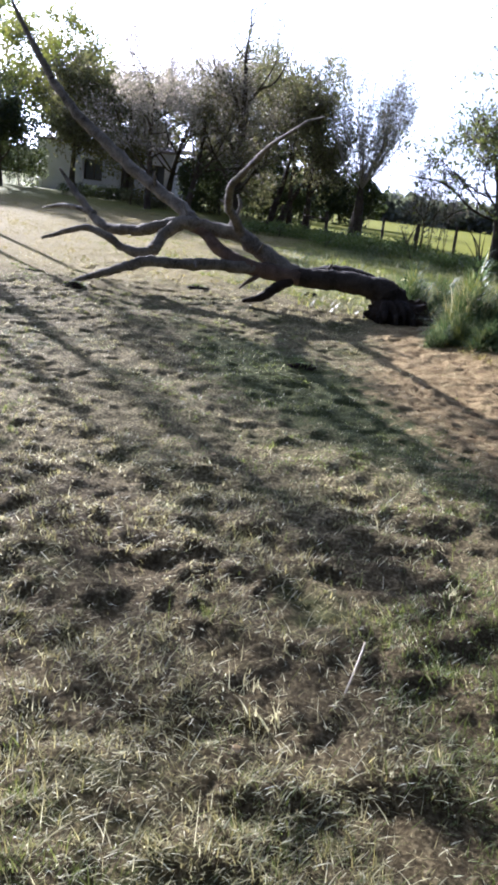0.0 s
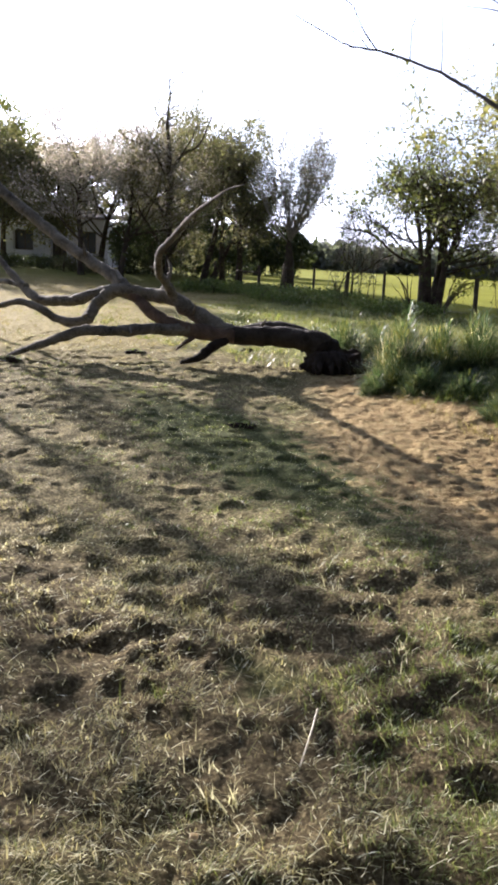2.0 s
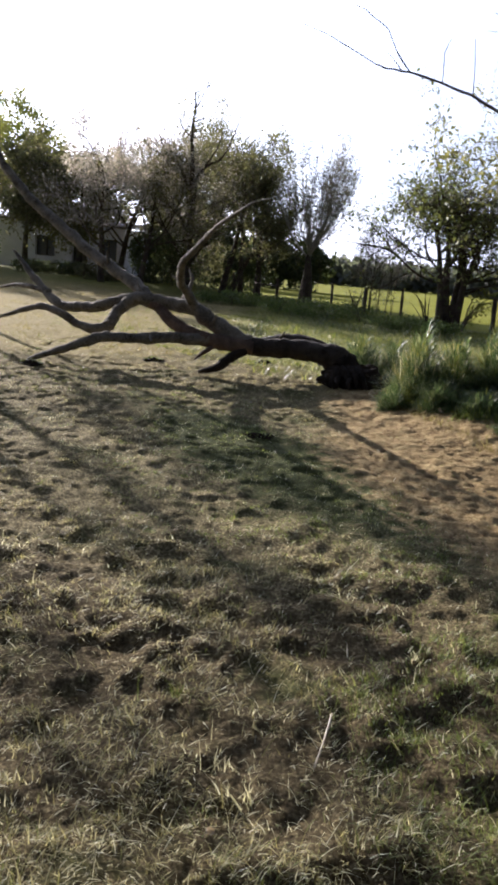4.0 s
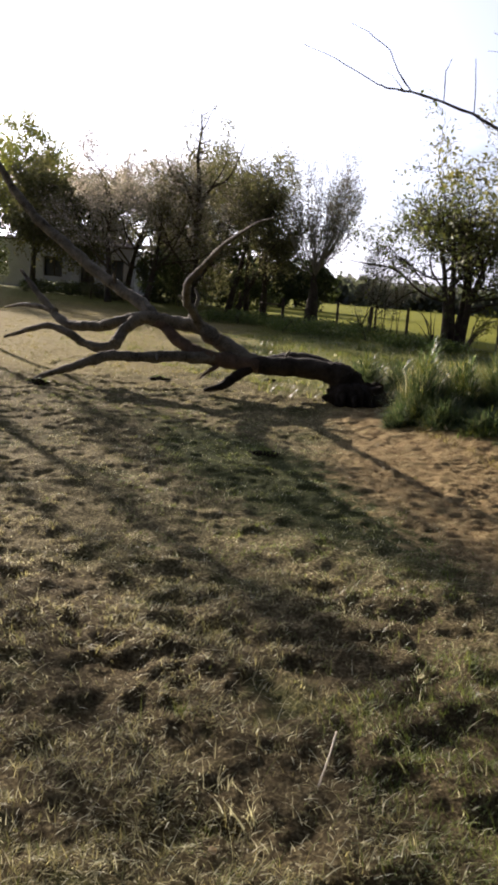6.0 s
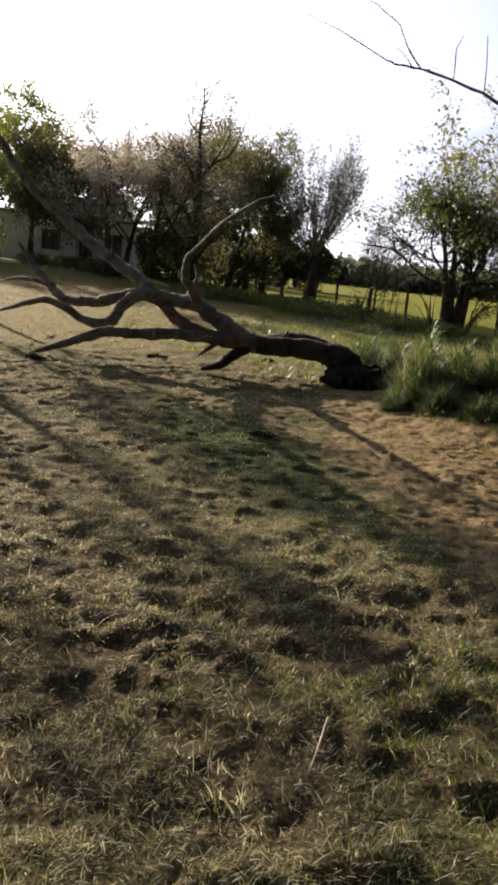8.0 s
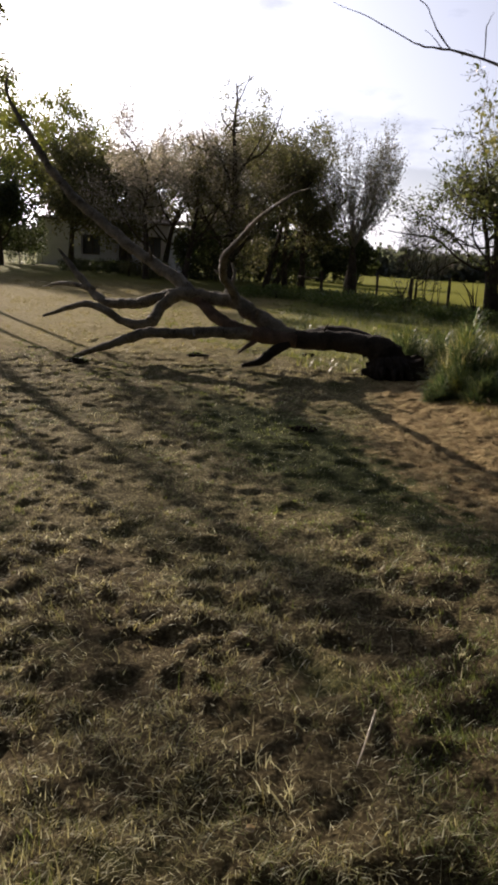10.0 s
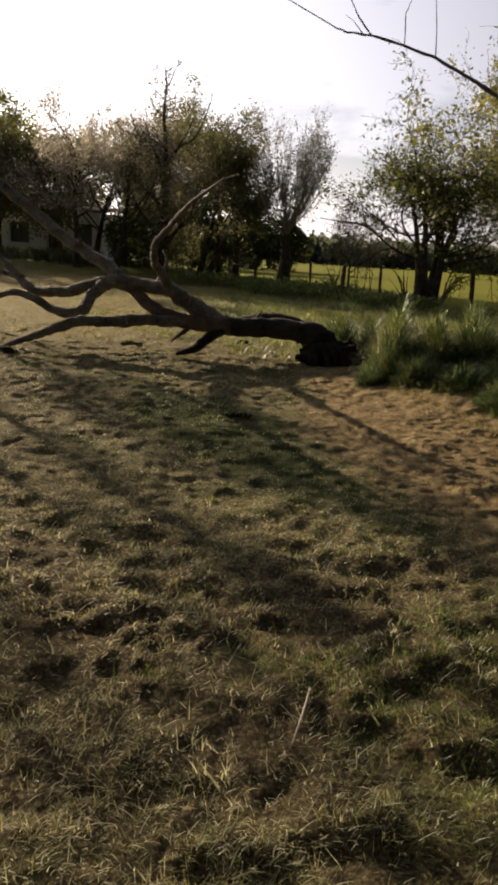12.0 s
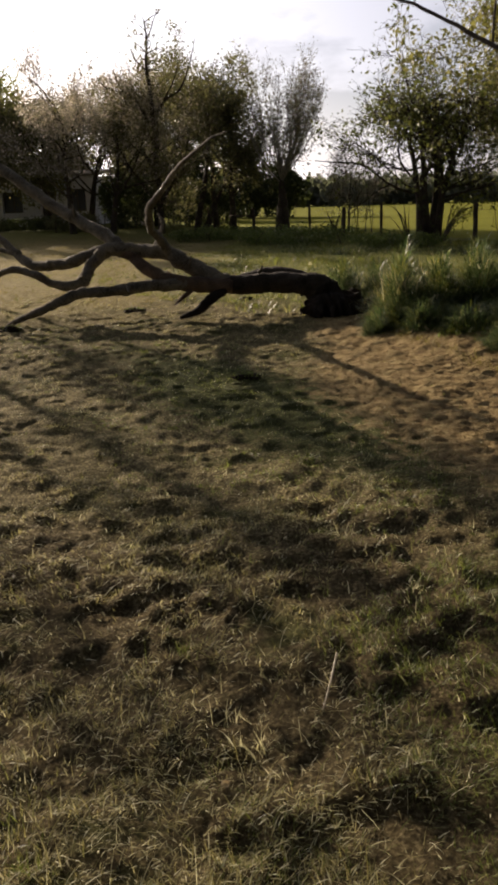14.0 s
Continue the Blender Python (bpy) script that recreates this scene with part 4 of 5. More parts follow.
sapling("small forked bare sapling between the fence posts", on_ground(1.75, 35.6), ((0.0, 0.0, 0.75, 0.055), (0.42, 0.0, 1.2, 0.045), (-0.36, 0.05, 1.15, 0.045), (-0.15, 0.0, 1.0, 0.03)), 61)
sapling("thin bare shoots beside the many-stemmed tree", on_ground(4.25, 29.8), ((-0.6, 0.0, 1.4, 0.03), (-0.35, 0.1, 1.6, 0.028), (0.0, 0.0, 1.3, 0.025), (-0.95, 0.0, 1.25, 0.024), (-0.75, 0.1, 0.9, 0.02), (-0.2, -0.1, 1.1, 0.02), (-0.5, -0.1, 1.15, 0.018)), 62)
sapling("arching yellow-green shoots beside the many-stemmed tree", on_ground(5.4, 29.2), ((0.95, -0.1, 1.1, 0.025), (1.3, 0.0, 1.3, 0.025), (0.6, 0.1, 1.35, 0.024), (1.0, 0.2, 0.9, 0.02), (1.55, -0.2, 1.05, 0.022), (0.85, 0.0, 1.5, 0.024), (0.45, -0.1, 1.0, 0.02), (1.15, -0.2, 1.15, 0.022), (1.7, 0.1, 1.25, 0.02), (0.7, -0.2, 0.8, 0.018)), 63, LEAF_YELLOW)

# ---- far trees behind the field ----


def far_woods():
    r = np.random.default_rng(9)
    xs = np.concatenate([r.uniform(-140, 170, 2600)])
    n = len(xs)
    ys = 165 + r.normal(0, 5, n)
    top = 4.4 + 0.8 * wave(xs * 0.08, xs * 0, 12) + r.normal(0, 0.25, n)
    cent = np.stack([np.repeat(xs, 18), np.repeat(ys, 18), np.repeat(top, 18) * r.beta(1.5, 0.9, n * 18)], 1)
    ob = new("far_woods", leaves_mesh("far_woods", cent, 1.25, LEAF_FAR_HAZE, 0.6, random_state=r, slim=0.8))
    tagged(ob, "dark line of far woods behind the crop field", "woods", kind="stuff")


far_woods()

# ---- grasses ----


def scatter(r, n, r0, r1, a0=-38, a1=34, power=1.0):
    """Places thinning out with distance from where one stands."""
    u = r.uniform(0, 1, n)
    k = 2 - power - 0.35
    d = (r0 ** k + u * (r1 ** k - r0 ** k)) ** (1 / k)
    a = np.radians(r.uniform(a0, a1, n))
    return 0.37 + d * np.sin(a), 0.45 + d * np.cos(a)


def greenness(x, y):
    """Where the sward is still green: above nought in the shaded middle and by the near tree, where it stands in for
    shade too, and in scattered patches.
    """
    shade = np.exp(-1.0 * (x + 0.15 + 0.5 * (y - 6.6)) ** 2 - 0.16 * (y - 6.6) ** 2)
    corner = np.exp(-2.2 * (x - 1.25) ** 2 - 0.5 * (y - 3.0) ** 2)
    return 0.8 * grain(x * 0.75, y * 0.75, 12) + 0.45 * grain(x * 3, y * 3, 13) - 0.2 + 1.3 * shade + 0.65 * corner - 0.6 * ease(y, 4.2, 3.0) * ease(x, 1.1, 0.4)


def meadow_grass():
    r = np.random.default_rng(11)
    # matted hay: thin straws that lie over one another, thick on the lumps and thin in the hollows
    x, y = scatter(r, 115000, 1.2, 15)
    thick = 0.62 + 0.5 * grain(x * 2.6, y * 3.4, 21) + 0.4 * grain(x * 6.5 + 3, y * 7.5 - 5, 22)
    keep = (r.uniform(0, 1, len(x)) > bareness(x, y) * 0.9) & (r.uniform(0, 1, len(x)) < thick)
    x, y = x[keep], y[keep]
    n = len(x)
    dist = np.hypot(x, y)
    lush = greenness(x, y) + r.normal(0, 0.3, n) > 0.12
    ln = (r.gamma(2.5, 0.0095, n) + 0.009) * (0.55 + 0.45 * ease(y, 5.5, 3.0))
    wd = (0.0014 + 0.00046 * dist) * r.uniform(0.5, 1.6, n)
    lie = np.where(lush, 0.95, 1.22)
    az = 2.2 * grain(x * 2.2, y * 2.2, 41) + r.normal(0, 1.1, n)
    b = np.stack([x, y, height(x, y) + r.uniform(-0.002, 0.012, n)], 1)
    pale = r.uniform(0, 1, n) < np.where(lush, 0.14, 0.2 + 0.1 * ease(y, 5.0, 3.5))
    for name, sel, mat, label in (("grass_litter", ~lush & ~pale, BLADE_DRY, "dry straw-coloured hay lying matted on the ground"),
                                  ("green_litter", lush & ~pale, BLADE_GREEN, "short green grass blades lying in patches"),
                                  ("loose_straw", pale, BLEACHED, "loose bleached straws lying over the matted grass")):
        ob = new(name, blades_mesh(name, b[sel], ln[sel], wd[sel], lie[sel], mat, r, 0.3, az[sel]))
        tagged(ob, label, "grass", kind="stuff")
    # tussocks whose blades fall outwards, gathered in drifts
    cx, cy = scatter(r, 9000, 1.2, 14)
    keep = (r.uniform(0, 1, len(cx)) > bareness(cx, cy) * 0.97) & (grain(cx * 2.6, cy * 3.4, 21) + 0.6 * grain(cx * 6.5 + 3, cy * 7.5 - 5, 22) + r.normal(0, 0.3, len(cx)) > 0.1)
    c = np.stack([cx, cy], 1)[keep]
    lush = greenness(c[:, 0], c[:, 1]) + r.normal(0, 0.25, len(c)) > 0.1
    for name, sel, mat, lean, label in (("dry_grass", ~lush, BLADE_DRY, 1.0, "low dry straw-coloured grass tussocks"), ("green_grass", lush, BLADE_GREEN, 0.75, "low green grass tussocks growing in patches")):
        k = c[sel]
        x, y, ln = tuft_blades(r, k, r.uniform(0.02, 0.07, len(k)), (r.gamma(3.0, 0.0125, len(k)) + 0.014) * (0.55 + 0.45 * ease(k[:, 1], 5.5, 3.0)), 16)
        n = len(x)
        wd = (0.0016 + 0.00045 * np.hypot(x, y)) * r.uniform(0.6, 1.5, n)
        ob = new(name, blades_mesh(name, np.stack([x, y, height(x, y) - 0.004], 1), ln, wd, lean, mat, r, 0.22))
        tagged(ob, label, "grass", kind="stuff")
    # single bent dead stems standing in the sward, in loose groups
    x, y = scatter(r, 9000, 1.3, 12)
    keep = (r.uniform(0, 1, len(x)) > bareness(x, y) * 0.85) & (grain(x * 1.7 + 4, y * 1.7, 45) + r.normal(0, 0.35, len(x)) > 0.25)
    x, y = x[keep], y[keep]
    n = len(x)
    b = np.stack([x, y, height(x, y) - 0.005], 1)
    ob = new("dead_stems", blades_mesh("dead_stems", b, (r.gamma(2.5, 0.014, n) + 0.014) * (0.5 + 0.5 * ease(y, 5.5, 3.0)), r.uniform(0.0012, 0.0026, n) + 0.00028 * y, 0.75, BLEACHED, r, 0.3))
    tagged(ob, "bleached dead grass stems standing in the sward", "grass", kind="stuff")


def tuft_blades(r, centres, radii, tall, per):
    """Roots, lengths and outward leans of blades that fountain from tuft centres."""
    k = np.repeat(np.arange(len(centres)), per)
    q = np.sqrt(r.uniform(0, 1, len(k)))
    a = r.uniform(0, 2 * np.pi, len(k))
    x = centres[k, 0] + radii[k] * q * np.cos(a)
    y = centres[k, 1] + radii[k] * q * np.sin(a)
    return x, y, tall[k] * r.uniform(0.55, 1.1, len(k)) * (1.05 - 0.4 * q)


def edge_of(y):
    return 1.15 + np.maximum(0, 9.9 - y) * 0.40


def long_grass():
    """The high tufts at the torn roots and along the field side."""
    r = np.random.default_rng(12)
    # the bank of rank growth: rounded lobes whose blades arch outward
    lobes = ((1.58, 9.75, 0.3, 0.4, 0.98), (2.05, 9.8, 0.3, 0.45, 0.9), (2.5, 9.75, 0.36, 0.5, 1.0), (3.05, 9.5, 0.5, 0.7, 0.9), (1.3, 9.45, 0.2, 0.2, 0.45), (1.78, 9.2, 0.32, 0.3, 0.56),
             (2.2, 8.8, 0.3, 0.3, 0.5), (2.55, 8.1, 0.36, 0.45, 0.5), (2.7, 8.75, 0.4, 0.45, 0.6), (1.05, 12.2, 0.35, 0.3, 0.74), (1.5, 11.9, 0.3, 0.35, 0.7), (2.9, 10.6, 0.5, 0.5, 0.7), (3.5, 9.9, 0.5, 0.6, 0.62), (1.75, 10.6, 0.35, 0.4, 0.6))
    pos, way, size, slope, long = [], [], [], [], []
    for lx, ly, rx, ry, tall in lobes:
        # short growth that fills the body of the lobe
        m = int(5800 * (rx + ry) * tall)
        q, a = np.sqrt(r.uniform(0, 1, m)), r.uniform(0, 2 * np.pi, m)
        lump = 1 + 0.28 * grain(a * 1.6 + lx * 9, q * 2.5 + ly, 31) + 0.2 * grain(a * 4 + lx * 5, q * 7 + ly, 32)
        bx, by = lx + rx * 0.75 * q * np.cos(a) * lump, ly + ry * 0.75 * q * np.sin(a) * lump
        top = 0.97 * tall * np.sqrt(np.maximum(1 - q * q * 0.92, 0)) * lump
        pos.append(np.stack([bx, by, np.maximum(top * r.uniform(0.05, 1.0, m) ** 0.6 - 0.14, height(bx, by) - 0.02)], 1))
        way.append(a + r.normal(0, 0.7, m))
        size.append(0.05 + tall * r.uniform(0.06, 0.26, m))
        slope.append(0.15 + 0.75 * q + r.normal(0, 0.12, m))
        # long blades that fountain from tufts and arch over
        for tuft in range(int(26 * (rx + ry))):
            q0, a0 = math.sqrt(r.uniform(0, 1)), r.uniform(0, 2 * math.pi)
            tx, ty, reach = lx + rx * 0.65 * q0 * math.cos(a0), ly + ry * 0.65 * q0 * math.sin(a0), tall * (1.0 - 0.5 * q0) * r.uniform(0.75, 1.12)
            m = 60
            a = a0 + r.normal(0, 1.1, m)
            bx, by = tx + r.normal(0, 0.035, m), ty + r.normal(0, 0.035, m)
            long.append(np.stack([bx, by, height(bx, by) - 0.02, a, reach * r.uniform(0.6, 1.1, m), r.uniform(0.05, 0.5, m) + 0.25 * q0], 1))
    pos, way, size, slope = np.concatenate(pos), np.concatenate(way), np.concatenate(size), np.abs(np.concatenate(slope))
    # paler blades put highlights of the bank into the colour
    pale = grain(pos[:, 0] * 6, pos[:, 1] * 6 + pos[:, 2] * 5, 33) + r.normal(0, 0.35, len(pos)) > 0.45
    for sel, mat, called in ((~pale, BLADE_RANK, "long_grass"), (pale, BLADE_VERGE, "pale_long_grass")):
        ob = new(called, blades_mesh(called, pos[sel], size[sel], 0.0085 * r.uniform(0.5, 1.7, sel.sum()), slope[sel], mat, r, 0.8, way[sel]))
        tagged(ob, "paler blades among the rank grass, coloured as sun highlights", "grass", kind="stuff")
    tagged(bpy.data.objects["long_grass"], "rounded bank of tall rank green grass beside the torn roots", "grass", kind="stuff")
    long = np.concatenate(long)
    ob = new("arching_grass", blades_mesh("arching_grass", long[:, :3], long[:, 4], 0.0085 * r.uniform(0.6, 1.6, len(long)), long[:, 5], BLADE_RANK, r, 0.8, long[:, 3]))
    tagged(ob, "long arching blades of the rank grass bank", "grass", kind="stuff")
    c = np.array([l[:2] for l in lobes[:4]])
    # fine golden awns that veil the crest and the side towards the roots
    m = 320
    k = r.choice(4, m, p=(0.45, 0.3, 0.15, 0.1))
    x, y = c[k, 0] + r.normal(-0.1, 0.14, m), c[k, 1] + r.normal(-0.1, 0.18, m)
    ob = new("golden_awns", blades_mesh("golden_awns", np.stack([x, y, height(x, y) + r.uniform(0.2, 0.62, m)], 1), r.uniform(0.15, 0.32, m), r.uniform(0.002, 0.0045, m), 0.3, BLADE_DRY, r, 0.7))
    tagged(ob, "fine golden awns over the crest of the rank grass", "grass", kind="stuff")
    # pale seed heads on thin stems above the clump
    k = r.integers(0, len(c), 26)
    x, y = c[k, 0] + r.normal(0, 0.12, 26), c[k, 1] + r.normal(0, 0.2, 26)
    ob = new("seed_stems", blades_mesh("seed_stems", np.stack([x, y, height(x, y) + 0.35], 1), r.uniform(0.35, 0.6, 26), r.uniform(0.003, 0.005, 26), 0.3, BLEACHED, r, 0.7))
    tagged(ob, "pale seeding grass stems over the rank clump", "grass", kind="stuff")
    # pale bent blades whose colour stands for glints on the bank
    front = pos[r.integers(0, len(pos), 420)] + np.array([0, -0.03, 0.05])
    ob = new("glint_blades", blades_mesh("glint_blades", front, r.uniform(0.04, 0.13, 420), r.uniform(0.005, 0.012, 420), 1.0, BLEACHED, r, 0.8))
    tagged(ob, "pale blades in the rank grass, coloured for glints", "grass", kind="stuff")
    # curled blade ends, white for the glints along the crest of the bank
    crest = long[(long[:, 4] > 0.55) & (long[:, 0] > 1.7)]
    crest = crest[r.integers(0, len(crest), 110)]
    top = np.stack([crest[:, 0] + r.normal(0, 0.1, 110), crest[:, 1] - 0.12 + r.normal(0, 0.1, 110), crest[:, 4] * r.uniform(0.45, 0.85, 110) + 0.15], 1)
    ob = new("curled_blades", blades_mesh("curled_blades", top, r.uniform(0.08, 0.17, 110), r.uniform(0.008, 0.014, 110), 0.7, BLEACHED, r, 0.95))
    tagged(ob, "curled blade ends along the crest of the rank grass, white for glints", "grass", kind="stuff")
    # withered golden growth behind the bank
    gx, gy = r.normal(3.5, 0.45, 130), r.normal(10.6, 0.45, 130)
    x, y, ln = tuft_blades(r, np.stack([gx, gy], 1), r.uniform(0.08, 0.2, 130), r.uniform(0.5, 0.85, 130), 50)
    ob = new("golden_grass", blades_mesh("golden_grass", np.stack([x, y, height(x, y) - 0.01], 1), ln, 0.008 * r.uniform(0.6, 1.6, len(x)), 0.35, BLADE_DRY, r, 0.5))
    tagged(ob, "withered golden-brown grass behind the rank bank", "grass", kind="stuff")
    # short reddish dead stems at the foot of the bank
    fx = r.uniform(1.25, 3.0, 420)
    fy = 9.9 - (fx - 1.15) / 0.4 + r.normal(0.05, 0.12, 420)
    ob = new("foot_stems", blades_mesh("foot_stems", np.stack([fx, fy, height(fx, fy) - 0.01], 1), r.uniform(0.05, 0.16, 420), r.uniform(0.004, 0.008, 420), 0.7, BLADE_YARD, r, 0.4))
    tagged(ob, "dry tan stems along the foot of the rank bank", "grass", kind="stuff")
    # lower tufts along the bare strip and behind
    c = np.stack([r.uniform(1.2, 5.2, 620), r.uniform(6.3, 13.5, 620)], 1)
    c = c[c[:, 0] > edge_of(c[:, 1]) + r.uniform(0, 0.25, len(c))]
    x, y, ln = tuft_blades(r, c, r.uniform(0.08, 0.25, len(c)), r.uniform(0.1, 0.28, len(c)), 45)
    n = len(x)
    ob = new("grass_tufts", blades_mesh("grass_tufts", np.stack([x, y, height(x, y) - 0.01], 1), ln, 0.007 * r.uniform(0.6, 1.6, n), 0.45, BLADE_FRESH, r, 0.45))
    tagged(ob, "bright green grass tufts edging the bare strip", "grass", kind="stuff")
    # verge up to the fence
    c = np.stack([r.uniform(-9, 16, 5000), r.uniform(12, 34, 5000)], 1)
    cx, cy = c[:, 0], c[:, 1]
    c = c[(cy + 0.9 * cx > 11.8) & (0.838 * (cx - 6.4) + 0.545 * (cy - 28.6) < 0.6) & (cx > -7 + r.normal(0, 1, len(cx)))]
    # short worn grass of the yard
    g = np.stack([r.uniform(-17, -0.5, 5200), r.uniform(12.5, 36, 5200)], 1)
    g = g[(g[:, 0] > -0.55 * g[:, 1] - 2) & (g[:, 0] < -1.5 + r.normal(0, 1.2, len(g)))]
    x, y, ln = tuft_blades(r, g, r.uniform(0.08, 0.3, len(g)), np.clip(0.05 + 0.04 * grain(g[:, 0] * 0.9, g[:, 1] * 0.9, 27), 0.015, 0.12), 8)
    ob = new("yard_grass", blades_mesh("yard_grass", np.stack([x, y, height(x, y) - 0.005], 1), ln, 0.013 * r.uniform(0.6, 1.6, len(x)), 0.7, BLADE_YARD, r, 0.3))
    tagged(ob, "short worn yellowish grass of the yard", "grass", kind="stuff")
    open_side = np.clip((c[:, 0] + 5.0) / 5.0, 0.3, 1.0)
    tall = open_side * np.clip(0.16 + 0.26 * grain(c[:, 0] * 0.8, c[:, 1] * 0.8, 17) + 0.1 * grain(c[:, 0] * 2.4, c[:, 1] * 2.4, 18), 0.04, 0.5)
    # darker strips take the place of tree shade across the verge
    dark = grain(c[:, 0] * 0.55, c[:, 1] * 0.35, 19) + r.normal(0, 0.25, len(c)) > 0.12
    for sel, mat, name, label in ((~dark, BLADE_VERGE, "verge_grass", "uncut yellow-green grass of the verge before the fence"), (dark, BLADE_SHADE, "shade_verge_grass", "darker grass in strips, standing in for shade on the verge")):
        k = c[sel]
        x, y, ln = tuft_blades(r, k, r.uniform(0.12, 0.4, len(k)), tall[sel], 16)
        n = len(x)
        ob = new(name, blades_mesh(name, np.stack([x, y, height(x, y) - 0.01], 1), ln, 0.0135 * r.uniform(0.6, 1.6, n), 0.6, mat, r, 0.4))
        tagged(ob, label, "grass", kind="stuff")


meadow_grass()
long_grass()


def crumbs():
    """Small clods of dry clay strewn over the bare strip and between the tufts."""
    r = np.random.default_rng(14)
    x, y = scatter(r, 9000, 3.5, 14)
    keep = r.uniform(0.15, 1, len(x)) < bareness(x, y)
    x, y = x[keep], y[keep]
    n = len(x)
    size = r.gamma(2.0, 0.0018, n) + 0.003
    shape = np.array([(1, 0, 0), (0, 1, 0), (-1, 0, 0), (0, -1, 0), (0, 0, 0.7), (0.2, 0.1, -0.6)], float)
    v = shape[None] * size[:, None, None] * r.uniform(0.6, 1.5, (n, 6, 1)) + r.normal(0, 0.2, (n, 6, 3)) * size[:, None, None]
    v = v + np.stack([x, y, height(x, y) + size * 0.3], 1)[:, None]
    tri = np.array([(0, 1, 4), (1, 2, 4), (2, 3, 4), (3, 0, 4), (1, 0, 5), (2, 1, 5), (3, 2, 5), (0, 3, 5)])
    f = (np.arange(n)[:, None, None] * 6 + tri[None]).reshape(-1, 3)
    ob = new("clay_crumbs", mesh_of("clay_crumbs", v.reshape(-1, 3), f, CRUMB, smooth=False))
    tagged(ob, "dry clay crumbs strewn on the bare strip", "clods", kind="stuff")


crumbs()

# ---- overhanging branch ----


def thinner(rows):
    """Slimmer, with a small kink between each pair of nodes."""
    rr = np.random.default_rng(len(rows) * 7 + int(rows[0][0] * 100))
    out = []
    for p, q in zip(rows, rows[1:]):
        p, q = np.array(p), np.array(q)
        out.append(p)
        for share in (0.33, 0.66):
            m = p + (q - p) * share
            m[:3] += rr.normal(0, 0.0013, 3)
            m[3] *= rr.uniform(0.85, 1.25)
            out.append(m)
    out.append(np.array(rows[-1]))
    return [(x, y, z, r * 0.82) for x, y, z, r in out]


def overhanging_tree():
    t = new("bare_tree")
    tagged(t, "bare thin-branched tree reaching over the meadow edge", "tree", group="trees round the meadow")
    # trunk and root coloured dark for their shaded side
    limb(t, "trunk", [(1.49, 3.32, -0.15, 0.16), (1.5, 3.32, 0.12, 0.125), (1.515, 3.32, 0.4, 0.105), (1.53, 3.33, 0.8, 0.088), (1.56, 3.36, 1.6, 0.075), (1.62, 3.4, 2.4, 0.06), (1.75, 3.42, 3.3, 0.04), (1.85, 3.5, 4.2, 0.015)], SHADEWOOD, 12, 0.22, 41)
    limb(t, "root", [(1.52, 3.4, 0.1, 0.085), (1.45, 3.4, 0.05, 0.07), (1.41, 3.39, 0.0, 0.055), (1.37, 3.37, -0.05, 0.035), (1.33, 3.35, -0.1, 0.02)], SHADE_ROOTWOOD, 12, 0.35, 43)
    limb(t, "branch", thinner([(1.57, 3.37, 1.78, 0.02), (1.42, 3.45, 1.92, 0.014), (1.22, 3.6, 2.06, 0.0115), (1.08, 3.65, 2.141, 0.0095), (0.97, 3.7, 2.212, 0.0085),
                       (0.85, 3.75, 2.285, 0.0075), (0.73, 3.8, 2.334, 0.0065), (0.61, 3.9, 2.389, 0.0055), (0.51, 4.0, 2.423, 0.0045), (0.45, 4.1, 2.472, 0.0035), (0.26, 4.2, 2.59, 0.0022), (0.1, 4.25, 2.66, 0.0012)]), GREYTWIG, 8, 0.15, 42)
    outer = ([(0.612, 3.9, 2.388, 0.004), (0.546, 3.9, 2.464, 0.0034), (0.5, 3.9, 2.546, 0.0028), (0.4, 3.9, 2.614, 0.0018), (0.33, 3.9, 2.64, 0.001)],
                             [(0.735, 3.8, 2.332, 0.0033), (0.729, 3.8, 2.448, 0.0026), (0.75, 3.8, 2.5, 0.0012)],
                             [(0.855, 3.75, 2.284, 0.0033), (0.843, 3.75, 2.422, 0.0027), (0.833, 3.75, 2.49, 0.0016)])
    inner = ([(1.13, 3.64, 2.12, 0.006), (1.135, 3.65, 2.315, 0.005), (1.14, 3.65, 2.444, 0.0045), (1.136, 3.6, 2.52, 0.003), (1.2, 3.6, 2.7, 0.0015)],
                             [(1.14, 3.65, 2.46, 0.004), (1.12, 3.7, 2.482, 0.0038), (1.024, 3.8, 2.56, 0.0028), (0.914, 3.9, 2.635, 0.0012)],
                             [(1.12, 3.7, 2.482, 0.003), (1.006, 3.8, 2.528, 0.0022), (0.899, 3.9, 2.565, 0.001)],
                             [(0.58, 3.92, 2.395, 0.0025), (0.54, 3.9, 2.43, 0.0018), (0.5, 3.9, 2.46, 0.0008)])
    for k, pts in enumerate(outer + inner):
        limb(t, "twig", thinner(pts), GREYTWIG, 6, 0.12, 50 + k)


overhanging_tree()

# ---- small things on the ground ----


def stalk():
    t = Tubes()
    t.add(smooth_line([(0.485, 2.56, 0.03, 0.0026), (0.515, 2.7, 0.045, 0.0032), (0.54, 2.84, 0.055, 0.0036)], 5), 7, 0.1, 3)
    tagged(new("straw_stalk", t.mesh("straw_stalk", STALK)), "bleached dry stalk lying in the grass", "stalk")


stalk()


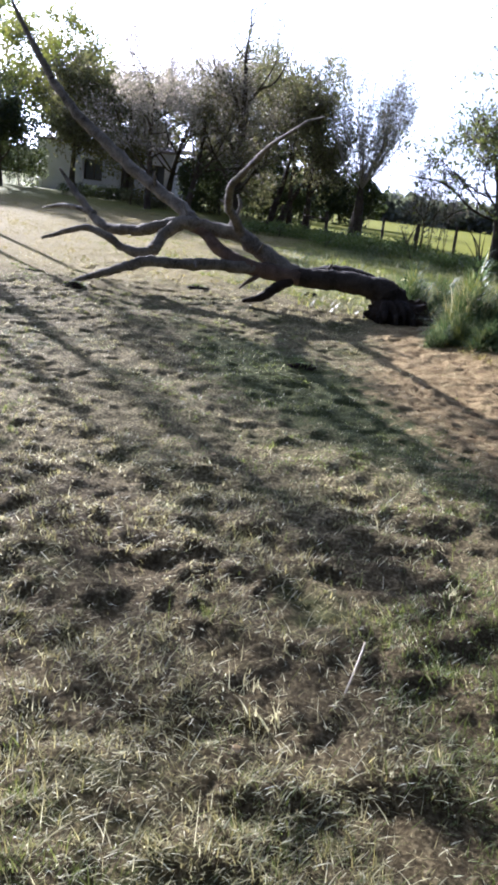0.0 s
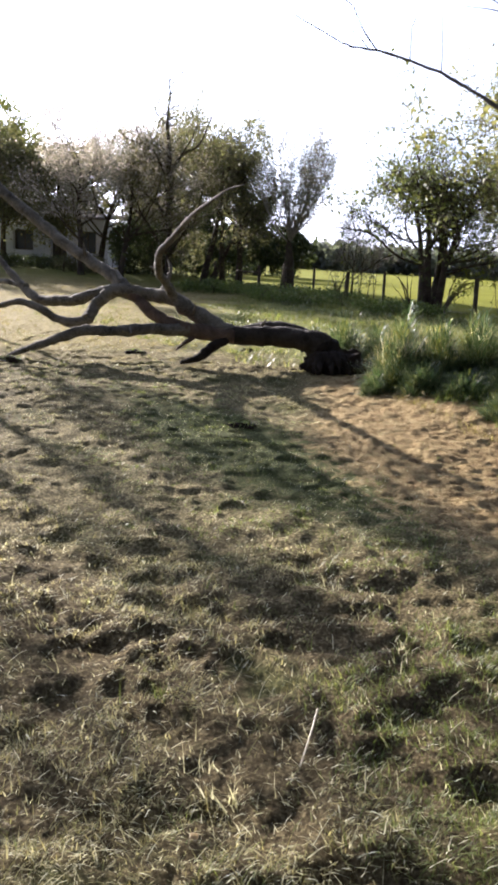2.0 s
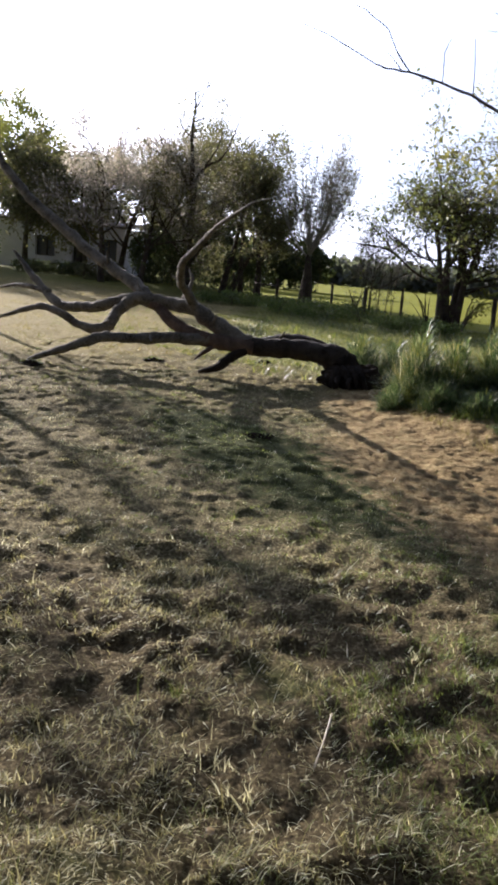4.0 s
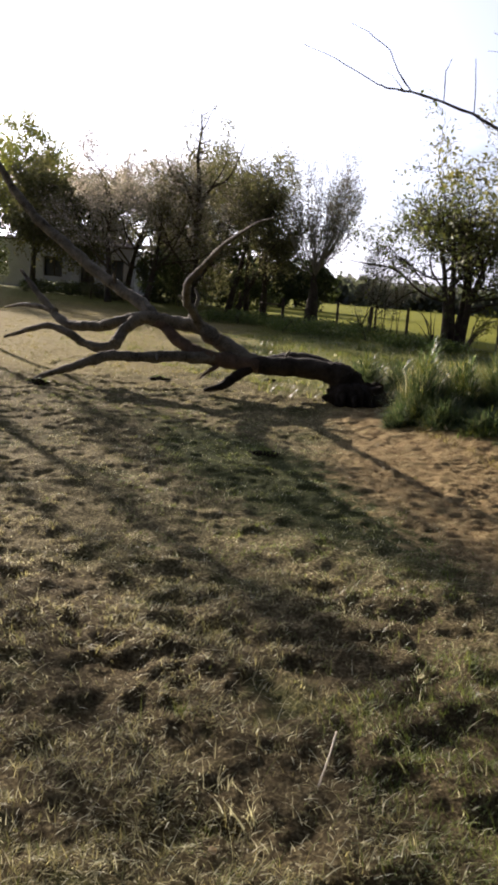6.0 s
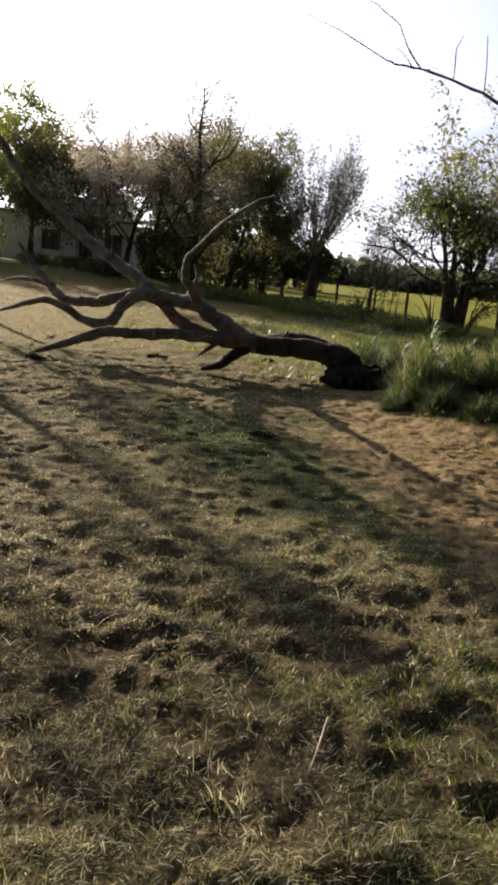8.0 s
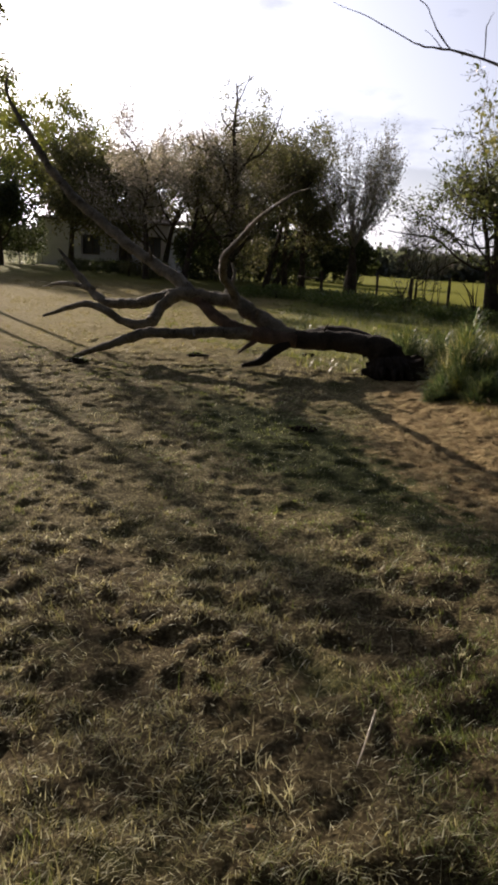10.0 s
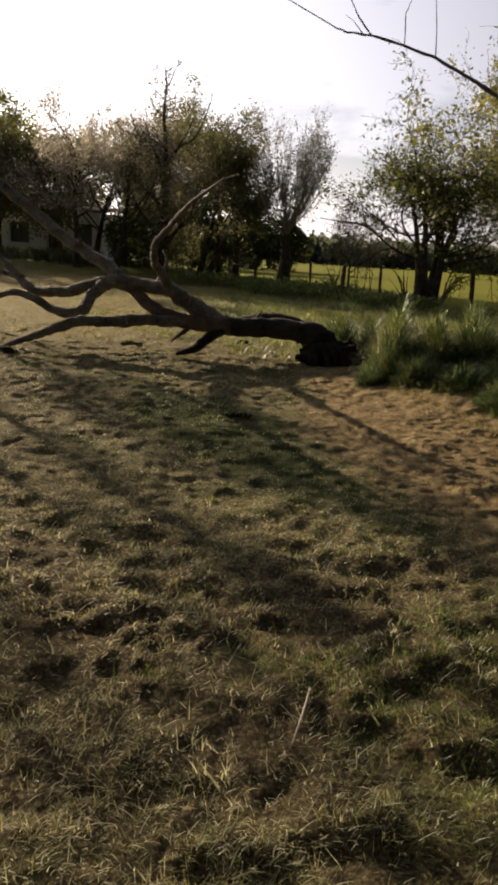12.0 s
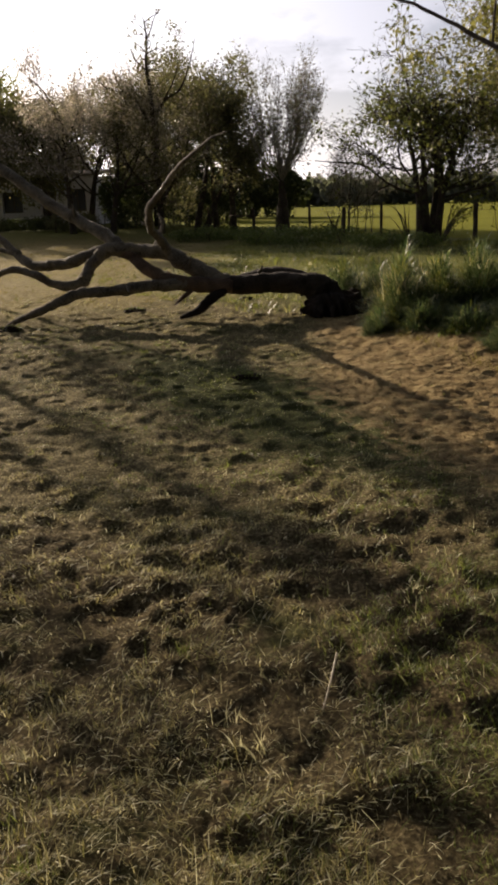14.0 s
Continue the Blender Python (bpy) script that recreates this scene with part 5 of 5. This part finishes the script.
def pale_tuft(x0, y0, tall, n, seed):
    """A tuft of bleached stems that stands out of the sward."""
    r = np.random.default_rng(seed)
    c = np.array([[x0, y0]])
    x, y, ln = tuft_blades(r, c, np.array([0.05]), np.array([tall]), n)
    me = blades_mesh("grass_tuft", np.stack([x, y, height(x, y) - 0.004], 1), ln, r.uniform(0.002, 0.0042, n), 0.75, BLEACHED, r, 0.25)
    tagged(new("grass_tuft", me), "bleached dry grass tuft standing out of the sward", "grass tuft", group="pale tufts")


def seed_head(x0, y0, tall, seed):
    """A pale downy head on a thin stem."""
    r = np.random.default_rng(seed)
    thing = new("seed_head")
    thing.location = on_ground(x0, y0)
    tagged(thing, "pale downy seed head on a thin stem", "flower", group="seed heads on the verge")
    t = Tubes()
    t.add(smooth_line([(0, 0, -0.02, 0.004), (0.01, 0, tall * 0.5, 0.0035), (0.015, 0.01, tall, 0.003)], 3), 5)
    child("stem", t.mesh("stem", BLADE_GREEN), thing)
    c = unit(r.normal(0, 1, (70, 3))) * 0.028 + np.array([0.015, 0.01, tall + 0.025])
    child("head", leaves_mesh("head", c, 0.022, BLEACHED, 0.004, random_state=r), thing)


for k, (x0, y0) in enumerate(((0.0, 15.6), (1.05, 16.4), (0.55, 16.9), (1.7, 15.2), (2.6, 14.6))):
    seed_head(x0, y0, 0.2 + 0.03 * (k % 3), 160 + k)


def turf_clod(x0, y0, wide, tall, seed):
    """A turned-up lump of turf with a few blades on it."""
    thing = new("turf_clod")
    thing.location = on_ground(x0, y0, 0.02)
    tagged(thing, "dark turned-up lump of turf on the meadow", "clod", group="clods on the meadow")
    bm = bmesh.new()
    bmesh.ops.create_icosphere(bm, subdivisions=3, radius=1.0)
    for v in bm.verts:
        n = noise.fractal(v.co * 1.7 + Vector((seed, 0, 0)), 0.7, 2.1, 4)
        v.co = Vector((v.co.x * wide, v.co.y * wide * 0.7, max(v.co.z, -0.3) * tall)) * (1 + 0.45 * n)
    part("earth", bm, SOIL, thing)
    r = np.random.default_rng(seed)
    m = 160
    a, q = r.uniform(0, 6.28, m), np.sqrt(r.uniform(0, 1, m))
    b = np.stack([wide * q * np.cos(a), wide * 0.7 * q * np.sin(a), tall * np.sqrt(1 - 0.8 * q * q) * 0.85], 1)
    child("grass", blades_mesh("grass", b, r.uniform(0.02, 0.06, m), r.uniform(0.004, 0.008, m), 0.9, BLADE_GREEN, r, 0.2), thing)


for k, (x0, y0, wide, tall) in enumerate(((-2.2, 12.3, 0.16, 0.08), (-3.5, 10.5, 0.17, 0.08), (-0.1, 7.45, 0.13, 0.05), (-0.55, 13.4, 0.16, 0.09), (-4.6, 11.6, 0.14, 0.06))):
    turf_clod(x0, y0, wide, tall, 120 + k)


def dead_leaf(x0, y0, z0, size, seed):
    """A curled bleached leaf."""
    r = np.random.default_rng(seed)
    bm = bmesh.new()
    rows = []
    for i in range(7):
        u = i / 6 - 0.5
        w = 0.32 * math.cos(u * math.pi) ** 0.7 + 0.01
        rows.append([bm.verts.new((u * size, side * w * size, size * (0.25 * abs(side) + 0.6 * u * u))) for side in (-1, -0.4, 0.4, 1)])
    for p, q in zip(rows, rows[1:]):
        for i in range(3):
            bm.faces.new((p[i], p[i + 1], q[i + 1], q[i]))
    bmesh.ops.solidify(bm, geom=bm.faces[:], thickness=0.0015)
    me = bpy.data.meshes.new("dead_leaf")
    bm.to_mesh(me)
    bm.free()
    me.materials.append(STALK)
    ob = new("dead_leaf", me)
    ob.matrix_world = pose(x0, y0, z0, r.uniform(-30, 30), r.uniform(-30, 30), r.uniform(0, 360))
    tagged(ob, "curled bleached dead leaf lying on the ground", "leaf", group="bleached leaves")


for k, (x0, y0) in enumerate(((1.1, 10.5), (1.13, 10.7), (0.2, 2.2), (1.6, 8.95), (1.75, 8.9), (-0.35, 4.6), (0.75, 5.4))):
    dead_leaf(x0, y0, float(height(x0, y0)) + 0.015, 0.075 if y0 > 8 else 0.035, 140 + k)

for k, (x0, y0, tall, n) in enumerate(((0.27, 2.39, 0.11, 26), (0.2, 2.55, 0.09, 20), (0.9, 3.45, 0.1, 22), (0.59, 3.98, 0.09, 18), (-0.05, 2.15, 0.08, 12), (0.62, 2.3, 0.08, 12))):
    pale_tuft(x0, y0, tall, n, 90 + k)
